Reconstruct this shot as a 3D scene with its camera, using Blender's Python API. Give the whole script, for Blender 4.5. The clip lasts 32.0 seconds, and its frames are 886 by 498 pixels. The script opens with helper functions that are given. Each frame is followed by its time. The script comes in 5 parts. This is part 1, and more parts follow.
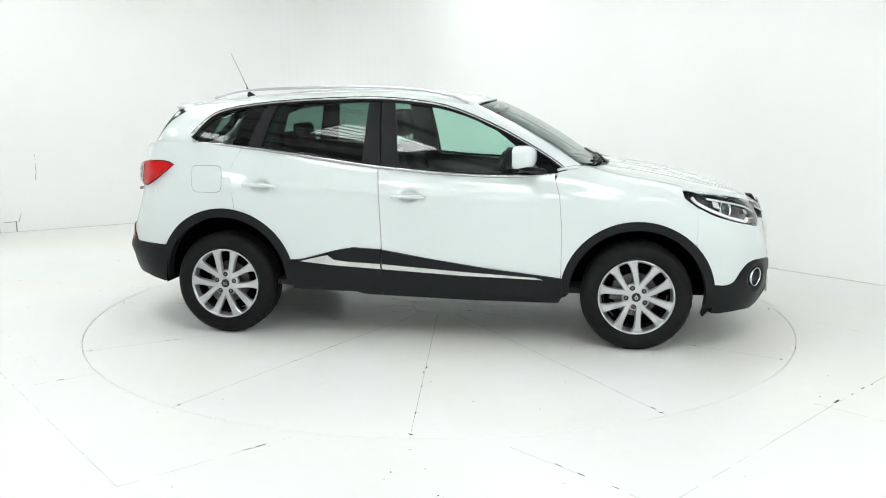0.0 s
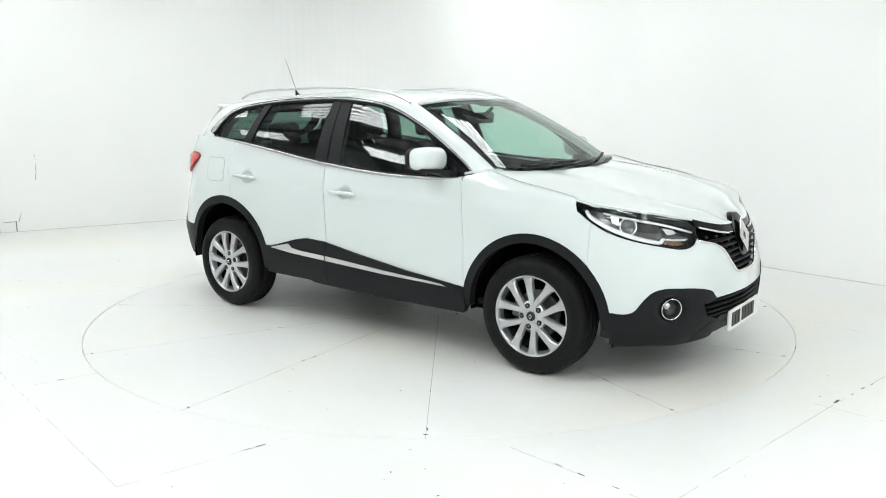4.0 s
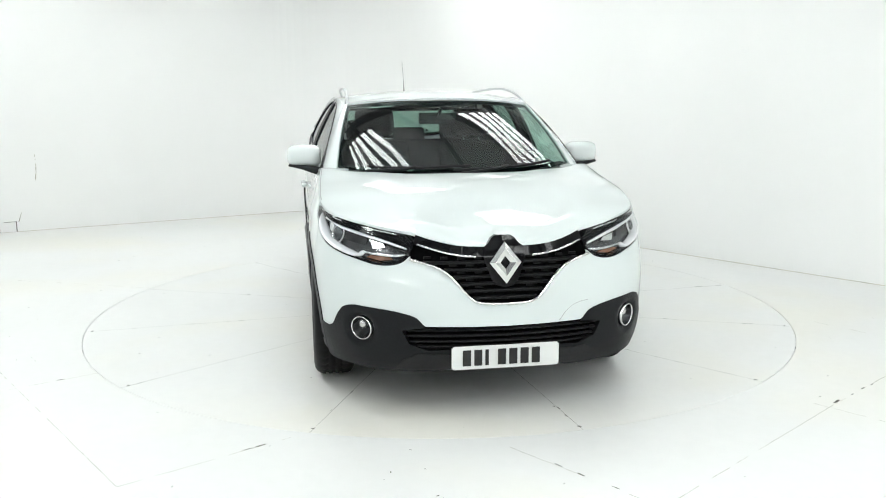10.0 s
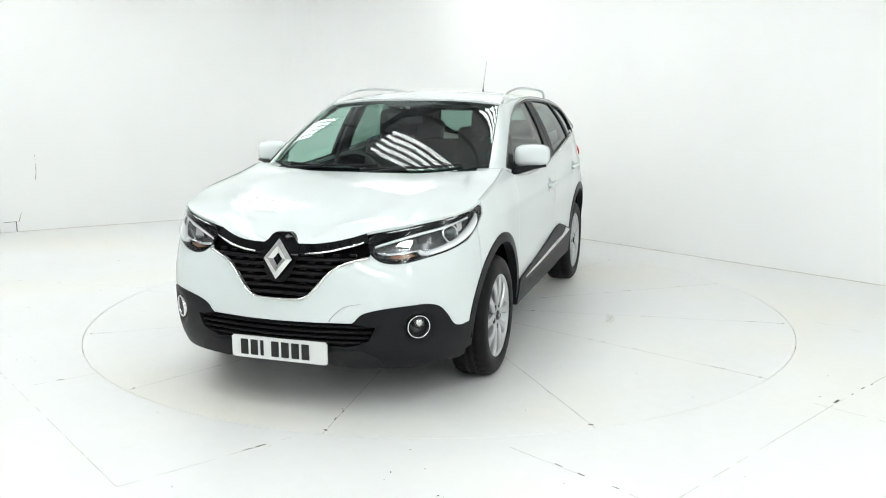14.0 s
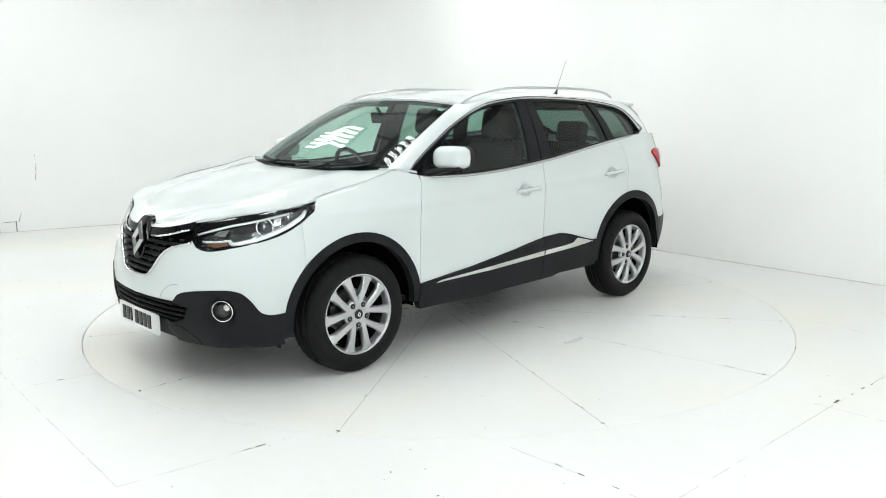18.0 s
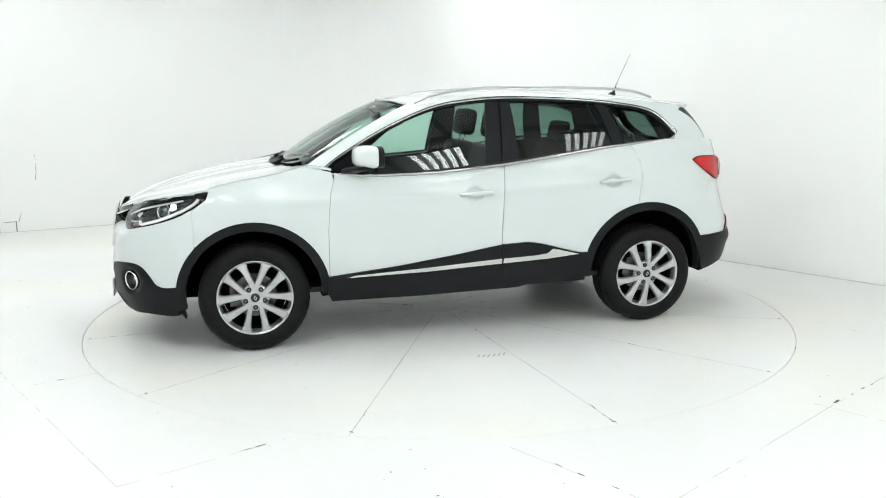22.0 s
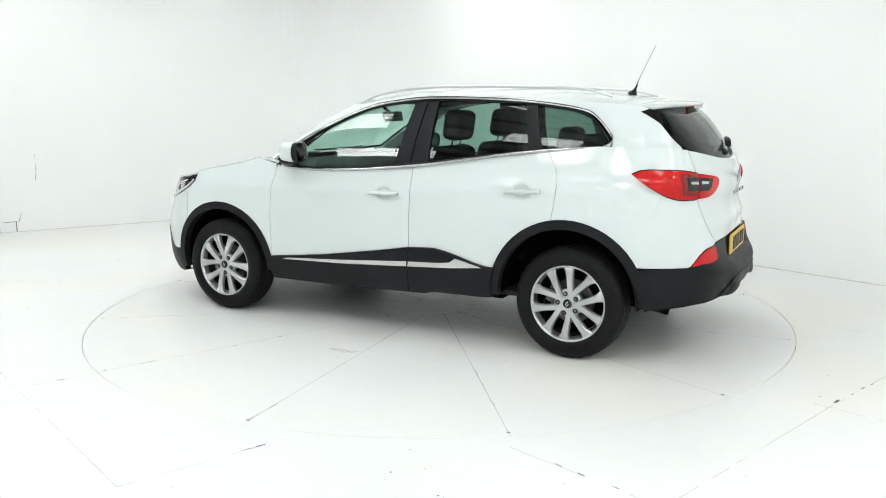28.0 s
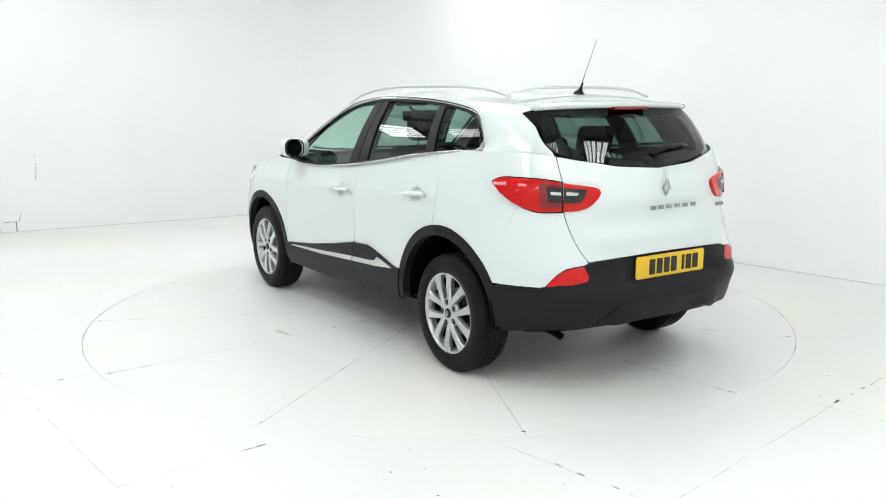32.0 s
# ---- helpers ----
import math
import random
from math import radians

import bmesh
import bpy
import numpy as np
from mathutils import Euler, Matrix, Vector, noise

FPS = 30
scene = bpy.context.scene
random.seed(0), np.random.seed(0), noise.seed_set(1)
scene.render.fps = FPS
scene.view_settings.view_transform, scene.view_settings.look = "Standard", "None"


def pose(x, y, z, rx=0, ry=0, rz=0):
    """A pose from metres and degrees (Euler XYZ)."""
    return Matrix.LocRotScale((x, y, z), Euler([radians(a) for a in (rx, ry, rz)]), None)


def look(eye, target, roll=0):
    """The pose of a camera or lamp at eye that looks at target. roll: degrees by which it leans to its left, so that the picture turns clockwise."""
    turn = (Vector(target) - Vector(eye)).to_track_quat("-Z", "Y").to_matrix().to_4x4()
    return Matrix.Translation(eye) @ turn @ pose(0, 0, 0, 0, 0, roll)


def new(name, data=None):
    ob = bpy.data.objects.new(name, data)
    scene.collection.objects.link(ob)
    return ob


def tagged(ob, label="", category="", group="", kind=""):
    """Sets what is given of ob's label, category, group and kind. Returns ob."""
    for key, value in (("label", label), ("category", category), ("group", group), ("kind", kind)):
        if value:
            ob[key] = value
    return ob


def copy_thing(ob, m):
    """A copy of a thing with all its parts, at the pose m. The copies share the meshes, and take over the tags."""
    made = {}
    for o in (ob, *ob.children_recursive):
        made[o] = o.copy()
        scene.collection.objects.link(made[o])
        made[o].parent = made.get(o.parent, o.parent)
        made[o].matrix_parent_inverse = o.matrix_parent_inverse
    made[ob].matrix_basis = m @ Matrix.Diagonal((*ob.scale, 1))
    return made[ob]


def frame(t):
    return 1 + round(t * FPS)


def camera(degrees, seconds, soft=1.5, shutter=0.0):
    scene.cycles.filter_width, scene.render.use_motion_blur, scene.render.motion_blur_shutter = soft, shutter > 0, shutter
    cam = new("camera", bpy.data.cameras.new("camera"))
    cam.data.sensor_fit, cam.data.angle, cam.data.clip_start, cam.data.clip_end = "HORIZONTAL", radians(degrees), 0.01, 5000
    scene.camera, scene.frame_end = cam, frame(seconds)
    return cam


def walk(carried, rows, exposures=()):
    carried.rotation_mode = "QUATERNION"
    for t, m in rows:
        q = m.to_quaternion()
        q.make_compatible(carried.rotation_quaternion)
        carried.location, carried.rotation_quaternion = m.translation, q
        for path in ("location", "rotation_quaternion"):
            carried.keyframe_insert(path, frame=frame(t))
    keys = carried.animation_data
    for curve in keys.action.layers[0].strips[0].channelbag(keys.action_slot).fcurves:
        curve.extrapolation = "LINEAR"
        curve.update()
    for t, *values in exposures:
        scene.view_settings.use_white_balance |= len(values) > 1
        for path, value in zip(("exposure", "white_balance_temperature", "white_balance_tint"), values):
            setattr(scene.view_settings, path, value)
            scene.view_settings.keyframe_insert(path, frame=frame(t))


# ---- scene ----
cam = camera(56.587, 32.0, soft=1.0)
EYE = Vector((0, -6.0266, 1.5229))
PAN, TILT = radians(0.2562), radians(-10.2303)
AIM = EYE + Vector((math.sin(PAN) * math.cos(TILT), math.cos(PAN) * math.cos(TILT), math.sin(TILT))) * 5
walk(cam, [(0, look(EYE, AIM, -0.186)), (32, look(EYE, AIM, -0.186))])
scene.view_settings.exposure = 0.45

# ---- light: the hall's fluorescent tubes and added fill banks light it; a faint grey world outside ----
world = bpy.data.worlds.new("world")
scene.world = world
world.use_nodes = True
world.node_tree.nodes["Background"].inputs[0].default_value = (0.8, 0.85, 0.9, 1)
world.node_tree.nodes["Background"].inputs[1].default_value = 0.05
TUBE_POWER = 7.2


# ---- materials ----
def material(name, colour, rough=0.5, metal=0.0, grain=0.0, scale=20.0, bump=0.0, bump_scale=80.0, coat=0.0, stain=0.0, stain_scale=1.2,
             rough_vary=0.0, transmission=0.0, ior=1.45, emit=0.0, alpha=1.0):
    m = bpy.data.materials.new(name)
    m.use_nodes = True
    nt = m.node_tree
    b = nt.nodes["Principled BSDF"]
    b.inputs["Base Color"].default_value = (*colour, 1)
    b.inputs["Roughness"].default_value = rough
    b.inputs["Metallic"].default_value = metal
    b.inputs["IOR"].default_value = ior
    b.inputs["Coat Weight"].default_value = coat
    b.inputs["Coat Roughness"].default_value = 0.03
    b.inputs["Transmission Weight"].default_value = transmission
    b.inputs["Alpha"].default_value = alpha
    if emit:
        b.inputs["Emission Color"].default_value = (*colour, 1)
        b.inputs["Emission Strength"].default_value = emit
    co = nt.nodes.new("ShaderNodeTexCoord")

    def noise_node(s, detail=4):
        n = nt.nodes.new("ShaderNodeTexNoise")
        n.inputs["Scale"].default_value, n.inputs["Detail"].default_value = s, detail
        nt.links.new(co.outputs["Object"], n.inputs["Vector"])
        return n

    if grain or stain:
        mixes = []
        for amount, s in ((grain, scale), (stain, stain_scale)):
            if amount:
                n = noise_node(s)
                r = nt.nodes.new("ShaderNodeMapRange")
                r.inputs["From Min"].default_value, r.inputs["From Max"].default_value = 0.3, 0.7
                r.inputs["To Min"].default_value, r.inputs["To Max"].default_value = 1 - amount, 1 + amount * 0.35
                nt.links.new(n.outputs["Fac"], r.inputs["Value"])
                mixes.append(r.outputs["Result"])
        v = nt.nodes.new("ShaderNodeMix")
        v.data_type, v.blend_type = "RGBA", "MULTIPLY"
        v.inputs["Factor"].default_value = 1.0
        v.inputs["A"].default_value = (*colour, 1)
        val = mixes[0]
        if len(mixes) > 1:
            mm = nt.nodes.new("ShaderNodeMath")
            mm.operation = "MULTIPLY"
            nt.links.new(mixes[0], mm.inputs[0]), nt.links.new(mixes[1], mm.inputs[1])
            val = mm.outputs[0]
        nt.links.new(val, v.inputs["B"])
        nt.links.new(v.outputs["Result"], b.inputs["Base Color"])
    if rough_vary:
        n = noise_node(6.0)
        r = nt.nodes.new("ShaderNodeMapRange")
        r.inputs["To Min"].default_value, r.inputs["To Max"].default_value = max(0.02, rough - rough_vary), rough + rough_vary
        nt.links.new(n.outputs["Fac"], r.inputs["Value"])
        nt.links.new(r.outputs["Result"], b.inputs["Roughness"])
    if bump:
        n = noise_node(bump_scale, 3)
        bn = nt.nodes.new("ShaderNodeBump")
        bn.inputs["Strength"].default_value, bn.inputs["Distance"].default_value = bump, 0.004
        nt.links.new(n.outputs["Fac"], bn.inputs["Height"])
        nt.links.new(bn.outputs["Normal"], b.inputs["Normal"])
    return m


WALL = material("white wall paint", (0.89, 0.893, 0.886), 0.55, stain=0.03, stain_scale=0.5, bump=0.05, bump_scale=30)
FLOOR = material("white floor paint", (0.86, 0.862, 0.85), 0.36, grain=0.015, scale=14, stain=0.035, stain_scale=0.7, rough_vary=0.06, bump=0.03, bump_scale=9)
JOINT = material("filled joint", (0.30, 0.29, 0.26), 0.85, grain=0.5, scale=5)


def warm_patches(m, pale, cream, scale):
    """Broad cream patches where the floor paint has yellowed."""
    nt = m.node_tree
    b = nt.nodes["Principled BSDF"]
    co, n, r, mix = (nt.nodes.new("ShaderNode" + k) for k in ("TexCoord", "TexNoise", "MapRange", "Mix"))
    n.inputs["Scale"].default_value, n.inputs["Detail"].default_value = scale, 3
    r.inputs["From Min"].default_value, r.inputs["From Max"].default_value = 0.48, 0.68
    mix.data_type = "RGBA"
    mix.inputs["A"].default_value, mix.inputs["B"].default_value = (*pale, 1), (*cream, 1)
    nt.links.new(co.outputs["Object"], n.inputs["Vector"]), nt.links.new(n.outputs["Fac"], r.inputs["Value"]), nt.links.new(r.outputs["Result"], mix.inputs["Factor"])
    old = b.inputs["Base Color"].links[0].from_node
    nt.links.new(mix.outputs["Result"], old.inputs["A"])


warm_patches(FLOOR, (0.805, 0.81, 0.80), (0.812, 0.80, 0.745), 0.6)
SEAM = material("dirty floor joint", (0.50, 0.48, 0.42), 0.8, grain=0.5, scale=9)
SEALANT = material("yellowed wall sealant", (0.66, 0.63, 0.55), 0.7, grain=0.3, scale=6)
CHIP = material("chipped floor paint", (0.10, 0.095, 0.085), 0.9, grain=0.4, scale=60)
BARE = material("pale hall wall", (0.82, 0.825, 0.82), 0.8, grain=0.08, scale=2, stain=0.1, stain_scale=0.6)
ROOFING = material("grey roof sheet", (0.47, 0.48, 0.485), 0.6, grain=0.1, scale=3)
STEEL = material("painted roof steel", (0.12, 0.12, 0.13), 0.5)
TUBE = material("glowing fluorescent tube", (0.966, 1.0, 0.985), 0.5, emit=TUBE_POWER)
PAINT = material("white car paint", (0.68, 0.73, 0.727), 0.35, coat=1.0, grain=0.012, scale=240)
PAINT.node_tree.nodes["Principled BSDF"].inputs["Specular IOR Level"].default_value = 0.15
BLACK = material("grained black plastic", (0.0135, 0.0145, 0.016), 0.42, ior=1.22, grain=0.15, scale=90, bump=0.12, bump_scale=700)
MATT = material("matt black grille plastic", (0.008, 0.0082, 0.009), 0.5, ior=1.25, grain=0.2, scale=60)
GLOSS = material("gloss black trim", (0.005, 0.005, 0.006), 0.05, ior=1.3)
CHROME = material("polished chrome", (0.78, 0.78, 0.78), 0.07, metal=1.0)
ALLOY = material("silver alloy paint", (0.52, 0.53, 0.54), 0.29, metal=0.78, coat=0.4, grain=0.03, scale=300)
RUBBER = material("tyre rubber", (0.0095, 0.0095, 0.010), 0.5, ior=1.22, grain=0.25, scale=30, bump=0.15, bump_scale=220)
DARK = material("dark underbody", (0.0045, 0.0045, 0.005), 0.9, ior=1.2, grain=0.3, scale=12)
DARK.node_tree.nodes["Principled BSDF"].inputs["Specular IOR Level"].default_value = 0.05


def box_bm(bm, x0, x1, y0, y1, z0, z1):
    v = [bm.verts.new(p) for p in ((x0, y0, z0), (x1, y0, z0), (x1, y1, z0), (x0, y1, z0), (x0, y0, z1), (x1, y0, z1), (x1, y1, z1), (x0, y1, z1))]
    for f in ((3, 2, 1, 0), (4, 5, 6, 7), (0, 1, 5, 4), (1, 2, 6, 5), (2, 3, 7, 6), (3, 0, 4, 7)):
        bm.faces.new([v[i] for i in f])
    return v


def mesh(bm, name, mats, smooth=True):
    me = bpy.data.meshes.new(name)
    bm.to_mesh(me)
    bm.free()
    for m in mats if isinstance(mats, (list, tuple)) else [mats]:
        me.materials.append(m)
    for p in me.polygons:
        p.use_smooth = smooth
    return me


def part(name, bm, mat, parent=None, label="", smooth=False):
    """One mesh object of its own, under a thing or a part."""
    ob = new(name, mesh(bm, name, mat, smooth))
    if parent is not None:
        ob.parent = parent
    return tagged(ob, label) if label else ob


def lathe(bm, profile, n=48, axis="z", at=(0, 0, 0), closed=False):
    """Turns (radius, height) points about an axis through at."""
    rings = []
    for r, h in profile:
        ring = []
        for i in range(n):
            a = 2 * math.pi * i / n
            c, s = r * math.cos(a), r * math.sin(a)
            p = {"z": (c, s, h), "y": (c, h, s), "x": (h, c, s)}[axis]
            ring.append(bm.verts.new(Vector(p) + Vector(at)))
        rings.append(ring)
    pairs = list(zip(rings, rings[1:])) + ([(rings[-1], rings[0])] if closed else [])
    for a, b in pairs:
        for i in range(n):
            bm.faces.new((a[i], a[(i + 1) % n], b[(i + 1) % n], b[i]))
    return rings


def sweep(bm, path, half_w, half_h, up=(0, 0, 1), sides=8, cap=True, square=2.0):
    """A bar of rounded section along a path of points; the half sizes may be lists."""
    pts = [Vector(p) for p in path]
    up = Vector(up)
    rings = []
    for i, p in enumerate(pts):
        d = (pts[min(i + 1, len(pts) - 1)] - pts[max(i - 1, 0)]).normalized()
        sx = d.cross(up).normalized()
        sy = sx.cross(d).normalized()
        w = half_w[i] if isinstance(half_w, (list, tuple)) else half_w
        h = half_h[i] if isinstance(half_h, (list, tuple)) else half_h
        ring = []
        for k in range(sides):
            a = 2 * math.pi * (k + 0.5) / sides
            c, s = math.cos(a), math.sin(a)
            c, s = math.copysign(abs(c) ** (2 / square), c), math.copysign(abs(s) ** (2 / square), s)
            ring.append(bm.verts.new(p + sx * (w * c) + sy * (h * s)))
        rings.append(ring)
    for a, b in zip(rings, rings[1:]):
        for k in range(sides):
            bm.faces.new((a[k], a[(k + 1) % sides], b[(k + 1) % sides], b[k]))
    if cap:
        bm.faces.new(rings[0][::-1])
        bm.faces.new(rings[-1])
    bmesh.ops.recalc_face_normals(bm, faces=bm.faces)


# ---- the hall: floor, curved white wall, roof ----
RADIUS = 2.4764


def wall_line():
    """Plan of the white wall: left leg, rounded corner, right leg, and round behind the camera."""
    corner = Vector((-1.0, 6.0))
    a, b = Vector((-math.cos(radians(30)), -math.sin(radians(30)))), Vector((math.cos(radians(49)), -math.sin(radians(49))))
    half = a.angle(b) / 2
    r = 1.7
    t = r / math.tan(half)
    p, q = corner + a * t, corner + b * t
    c = corner + (a + b).normalized() * (r / math.sin(half))
    pts = [corner + a * 8.6]
    a0, a1 = (p - c), (q - c)
    start, turn = math.atan2(a0.y, a0.x), a0.angle_signed(a1)
    for i in range(25):
        ang = start - turn * i / 24
        pts.append(c + Vector((math.cos(ang), math.sin(ang))) * r)
    pts += [corner + b * 8.8, Vector((5.2, -9.5)), Vector((-8.6, -9.5))]
    return pts


HALL = wall_line()
HALL_H = 4.6


def wall_mesh(points):
    """An upright wall 15 cm thick along a line of plan points; its inner face lies on the line."""
    bm = bmesh.new()
    centre = Vector((-1.0, -2.0))
    rows = []
    for k, p in enumerate(points):
        d = (points[min(k + 1, len(points) - 1)] - points[max(k - 1, 0)]).normalized()
        nrm = Vector((-d.y, d.x))
        if nrm.dot(p - centre) < 0:
            nrm.negate()
        q = p + nrm * 0.15
        rows.append([bm.verts.new(v) for v in ((p.x, p.y, 0), (p.x, p.y, HALL_H), (q.x, q.y, HALL_H), (q.x, q.y, 0))])
    for a, b in zip(rows, rows[1:]):
        for i in range(4):
            bm.faces.new((a[i], a[(i + 1) % 4], b[(i + 1) % 4], b[i]))
    bm.faces.new(rows[0]), bm.faces.new(rows[-1])
    bmesh.ops.recalc_face_normals(bm, faces=bm.faces)
    return bm


def build_hall():
    tagged(part("wall_round_the_hall", wall_mesh(HALL[:-2]), WALL), "white painted studio wall with a rounded corner", kind="structure")
    # out of view; its pale colour is chosen to bounce light onto the car
    tagged(part("wall_behind", wall_mesh(HALL[-3:] + HALL[:1]), BARE), "unseen pale hall wall behind the studio set", kind="structure")
    bm = bmesh.new()
    inset = [p + (Vector((-1.0, -2.0)) - p).normalized() * .004 for p in HALL[:-2]]
    sweep(bm, [(p.x, p.y, .002) for p in inset], .004, .003, sides=6)
    tagged(part("baseboard", bm, SEALANT), "thin yellowed sealant bead along the wall foot", kind="structure")
    # floor with a round hole for the turntable
    bm = bmesh.new()
    seg = 160
    outer = []
    ring = []
    for i in range(seg):
        a = 2 * math.pi * i / seg
        ring.append(bm.verts.new((RADIUS * math.cos(a), RADIUS * math.sin(a), 0)))
        k = 14.0 / max(abs(math.cos(a)), abs(math.sin(a)))
        outer.append(bm.verts.new((k * math.cos(a), k * math.sin(a), 0)))
    low = [bm.verts.new((v.co.x, v.co.y, -0.05)) for v in ring]
    for i in range(seg):
        j = (i + 1) % seg
        bm.faces.new((ring[i], outer[i], outer[j], ring[j]))
        bm.faces.new((ring[j], low[j], low[i], ring[i]))
    fl = part("floor", bm, FLOOR)
    tagged(fl, "glossy white painted studio floor with fine joints", kind="structure")
    bm = bmesh.new()
    box_bm(bm, -12, 9, -12, 9, HALL_H, HALL_H + 0.1)
    ce = part("ceiling", bm, ROOFING)
    tagged(ce, "grey sheet roof above the studio", kind="structure")


build_hall()


def build_tubes():
    """Banks of four fluorescent tubes hung below the roof."""
    first = None
    for x, y, turn in BANKS:
        m = pose(x, y, 3.45, 0, 0, turn)
        if first is None:
            first = new("ceiling_light")
            tagged(first, "hanging bank of five glowing fluorescent tubes", "ceiling light", "banks of tubes under the roof")
            bm = bmesh.new()
            box_bm(bm, -0.8, 0.8, -0.04, 0.04, 0.06, 0.09)
            for e in (-0.78, 0.76):
                box_bm(bm, e, e + 0.02, -0.34, 0.34, -0.03, 0.06)
            part("frame", bm, STEEL, first)
            for k in range(5):
                bm = bmesh.new()
                lathe(bm, [(0.0, -0.75), (0.036, -0.75), (0.036, 0.75), (0.0, 0.75)], 14, "x", (0, -0.26 + 0.13 * k, 0.025))
                part("tube", bm, TUBE, first, smooth=True)
            first.matrix_basis = m
        else:
            copy_thing(first, m)


# rows of banks run slantwise over the hall, parallel to the right-hand wall
# banks behind the camera and the last four are added, unseen, to fill flanks
BANKS = [(0.85 * e + 0.53 * d, 0.53 * e - 0.85 * d, -58) for e, ds in ((-4.5, (-3.4, -0.5, 2.5, 5.5)), (-2.6, (-4.2, -1.4, 1.7, 4.6, 7.0)),
                                                                   (-0.72, (-3.2, 0.0, 4.0, 6.6)), (1.2, (-2.9, 0.15, 3.9))) for d in ds] + [(-6.0, -6.6, -58), (-2.6, -8.2, -58), (2.8, -8.0, -58), (4.2, -4.8, -58)]
build_tubes()


def build_purlins():
    """Steel purlins under the roof sheets, and two cross beams."""
    first = None
    for k in range(-6, 7):
        m = pose(0.85 * k * 0.95, 0.53 * k * 0.95 - 1.0, HALL_H - 0.11, 0, 0, -58)
        if first is None:
            bm = bmesh.new()
            box_bm(bm, -9, 9, -0.04, 0.04, -0.09, 0.1)
            first = part("roof_beam", bm, STEEL)
            tagged(first, "dark steel roof purlin under grey sheets", "beam", "purlins under the roof")
            first.matrix_basis = m
        else:
            copy_thing(first, m)
    for d in (-2.6, 2.6):
        bm = bmesh.new()
        box_bm(bm, -9, 9, -0.08, 0.08, -0.2, 0.1)
        ob = part("cross_beam", bm, STEEL)
        tagged(ob, "deep steel roof beam across the hall", "beam")
        ob.matrix_basis = pose(0.53 * d, -0.85 * d - 1.0, HALL_H - 0.3, 0, 0, 32)


build_purlins()
# ---- turntable ----
def chip(bm, x, y, z, length, width, turn, seed):
    """A small ragged flake lying flat."""
    rnd = random.Random(seed)
    c, q = math.cos(turn), math.sin(turn)
    vs = []
    for i in range(7):
        a = 2 * math.pi * i / 7
        r = rnd.uniform(0.55, 1.15)
        u, v = length / 2 * math.cos(a) * r, width / 2 * math.sin(a) * r
        vs.append(bm.verts.new((x + u * c - v * q, y + u * q + v * c, z)))
    bm.faces.new(vs)


def ragged_line(bm, p, q, z, width, seed, keep=0.8):
    """A thin joint drawn as broken slivers from p to q."""
    rnd = random.Random(seed)
    p, q = Vector(p), Vector(q)
    n = max(2, int((q - p).length / 0.05))
    d = (q - p).normalized()
    e = Vector((-d.y, d.x))
    for i in range(n):
        if rnd.random() > keep:
            continue
        a, b = p + (q - p) * (i / n), p + (q - p) * ((i + rnd.uniform(0.7, 1.0)) / n)
        w0, w1 = (width * rnd.uniform(0.4, 1.0) / 2 for _ in range(2))
        j = e * rnd.uniform(-0.0012, 0.0012)
        bm.faces.new([bm.verts.new((*(v + j), z)) for v in (a - e * w0, b - e * w1, b + e * w1, a + e * w0)])


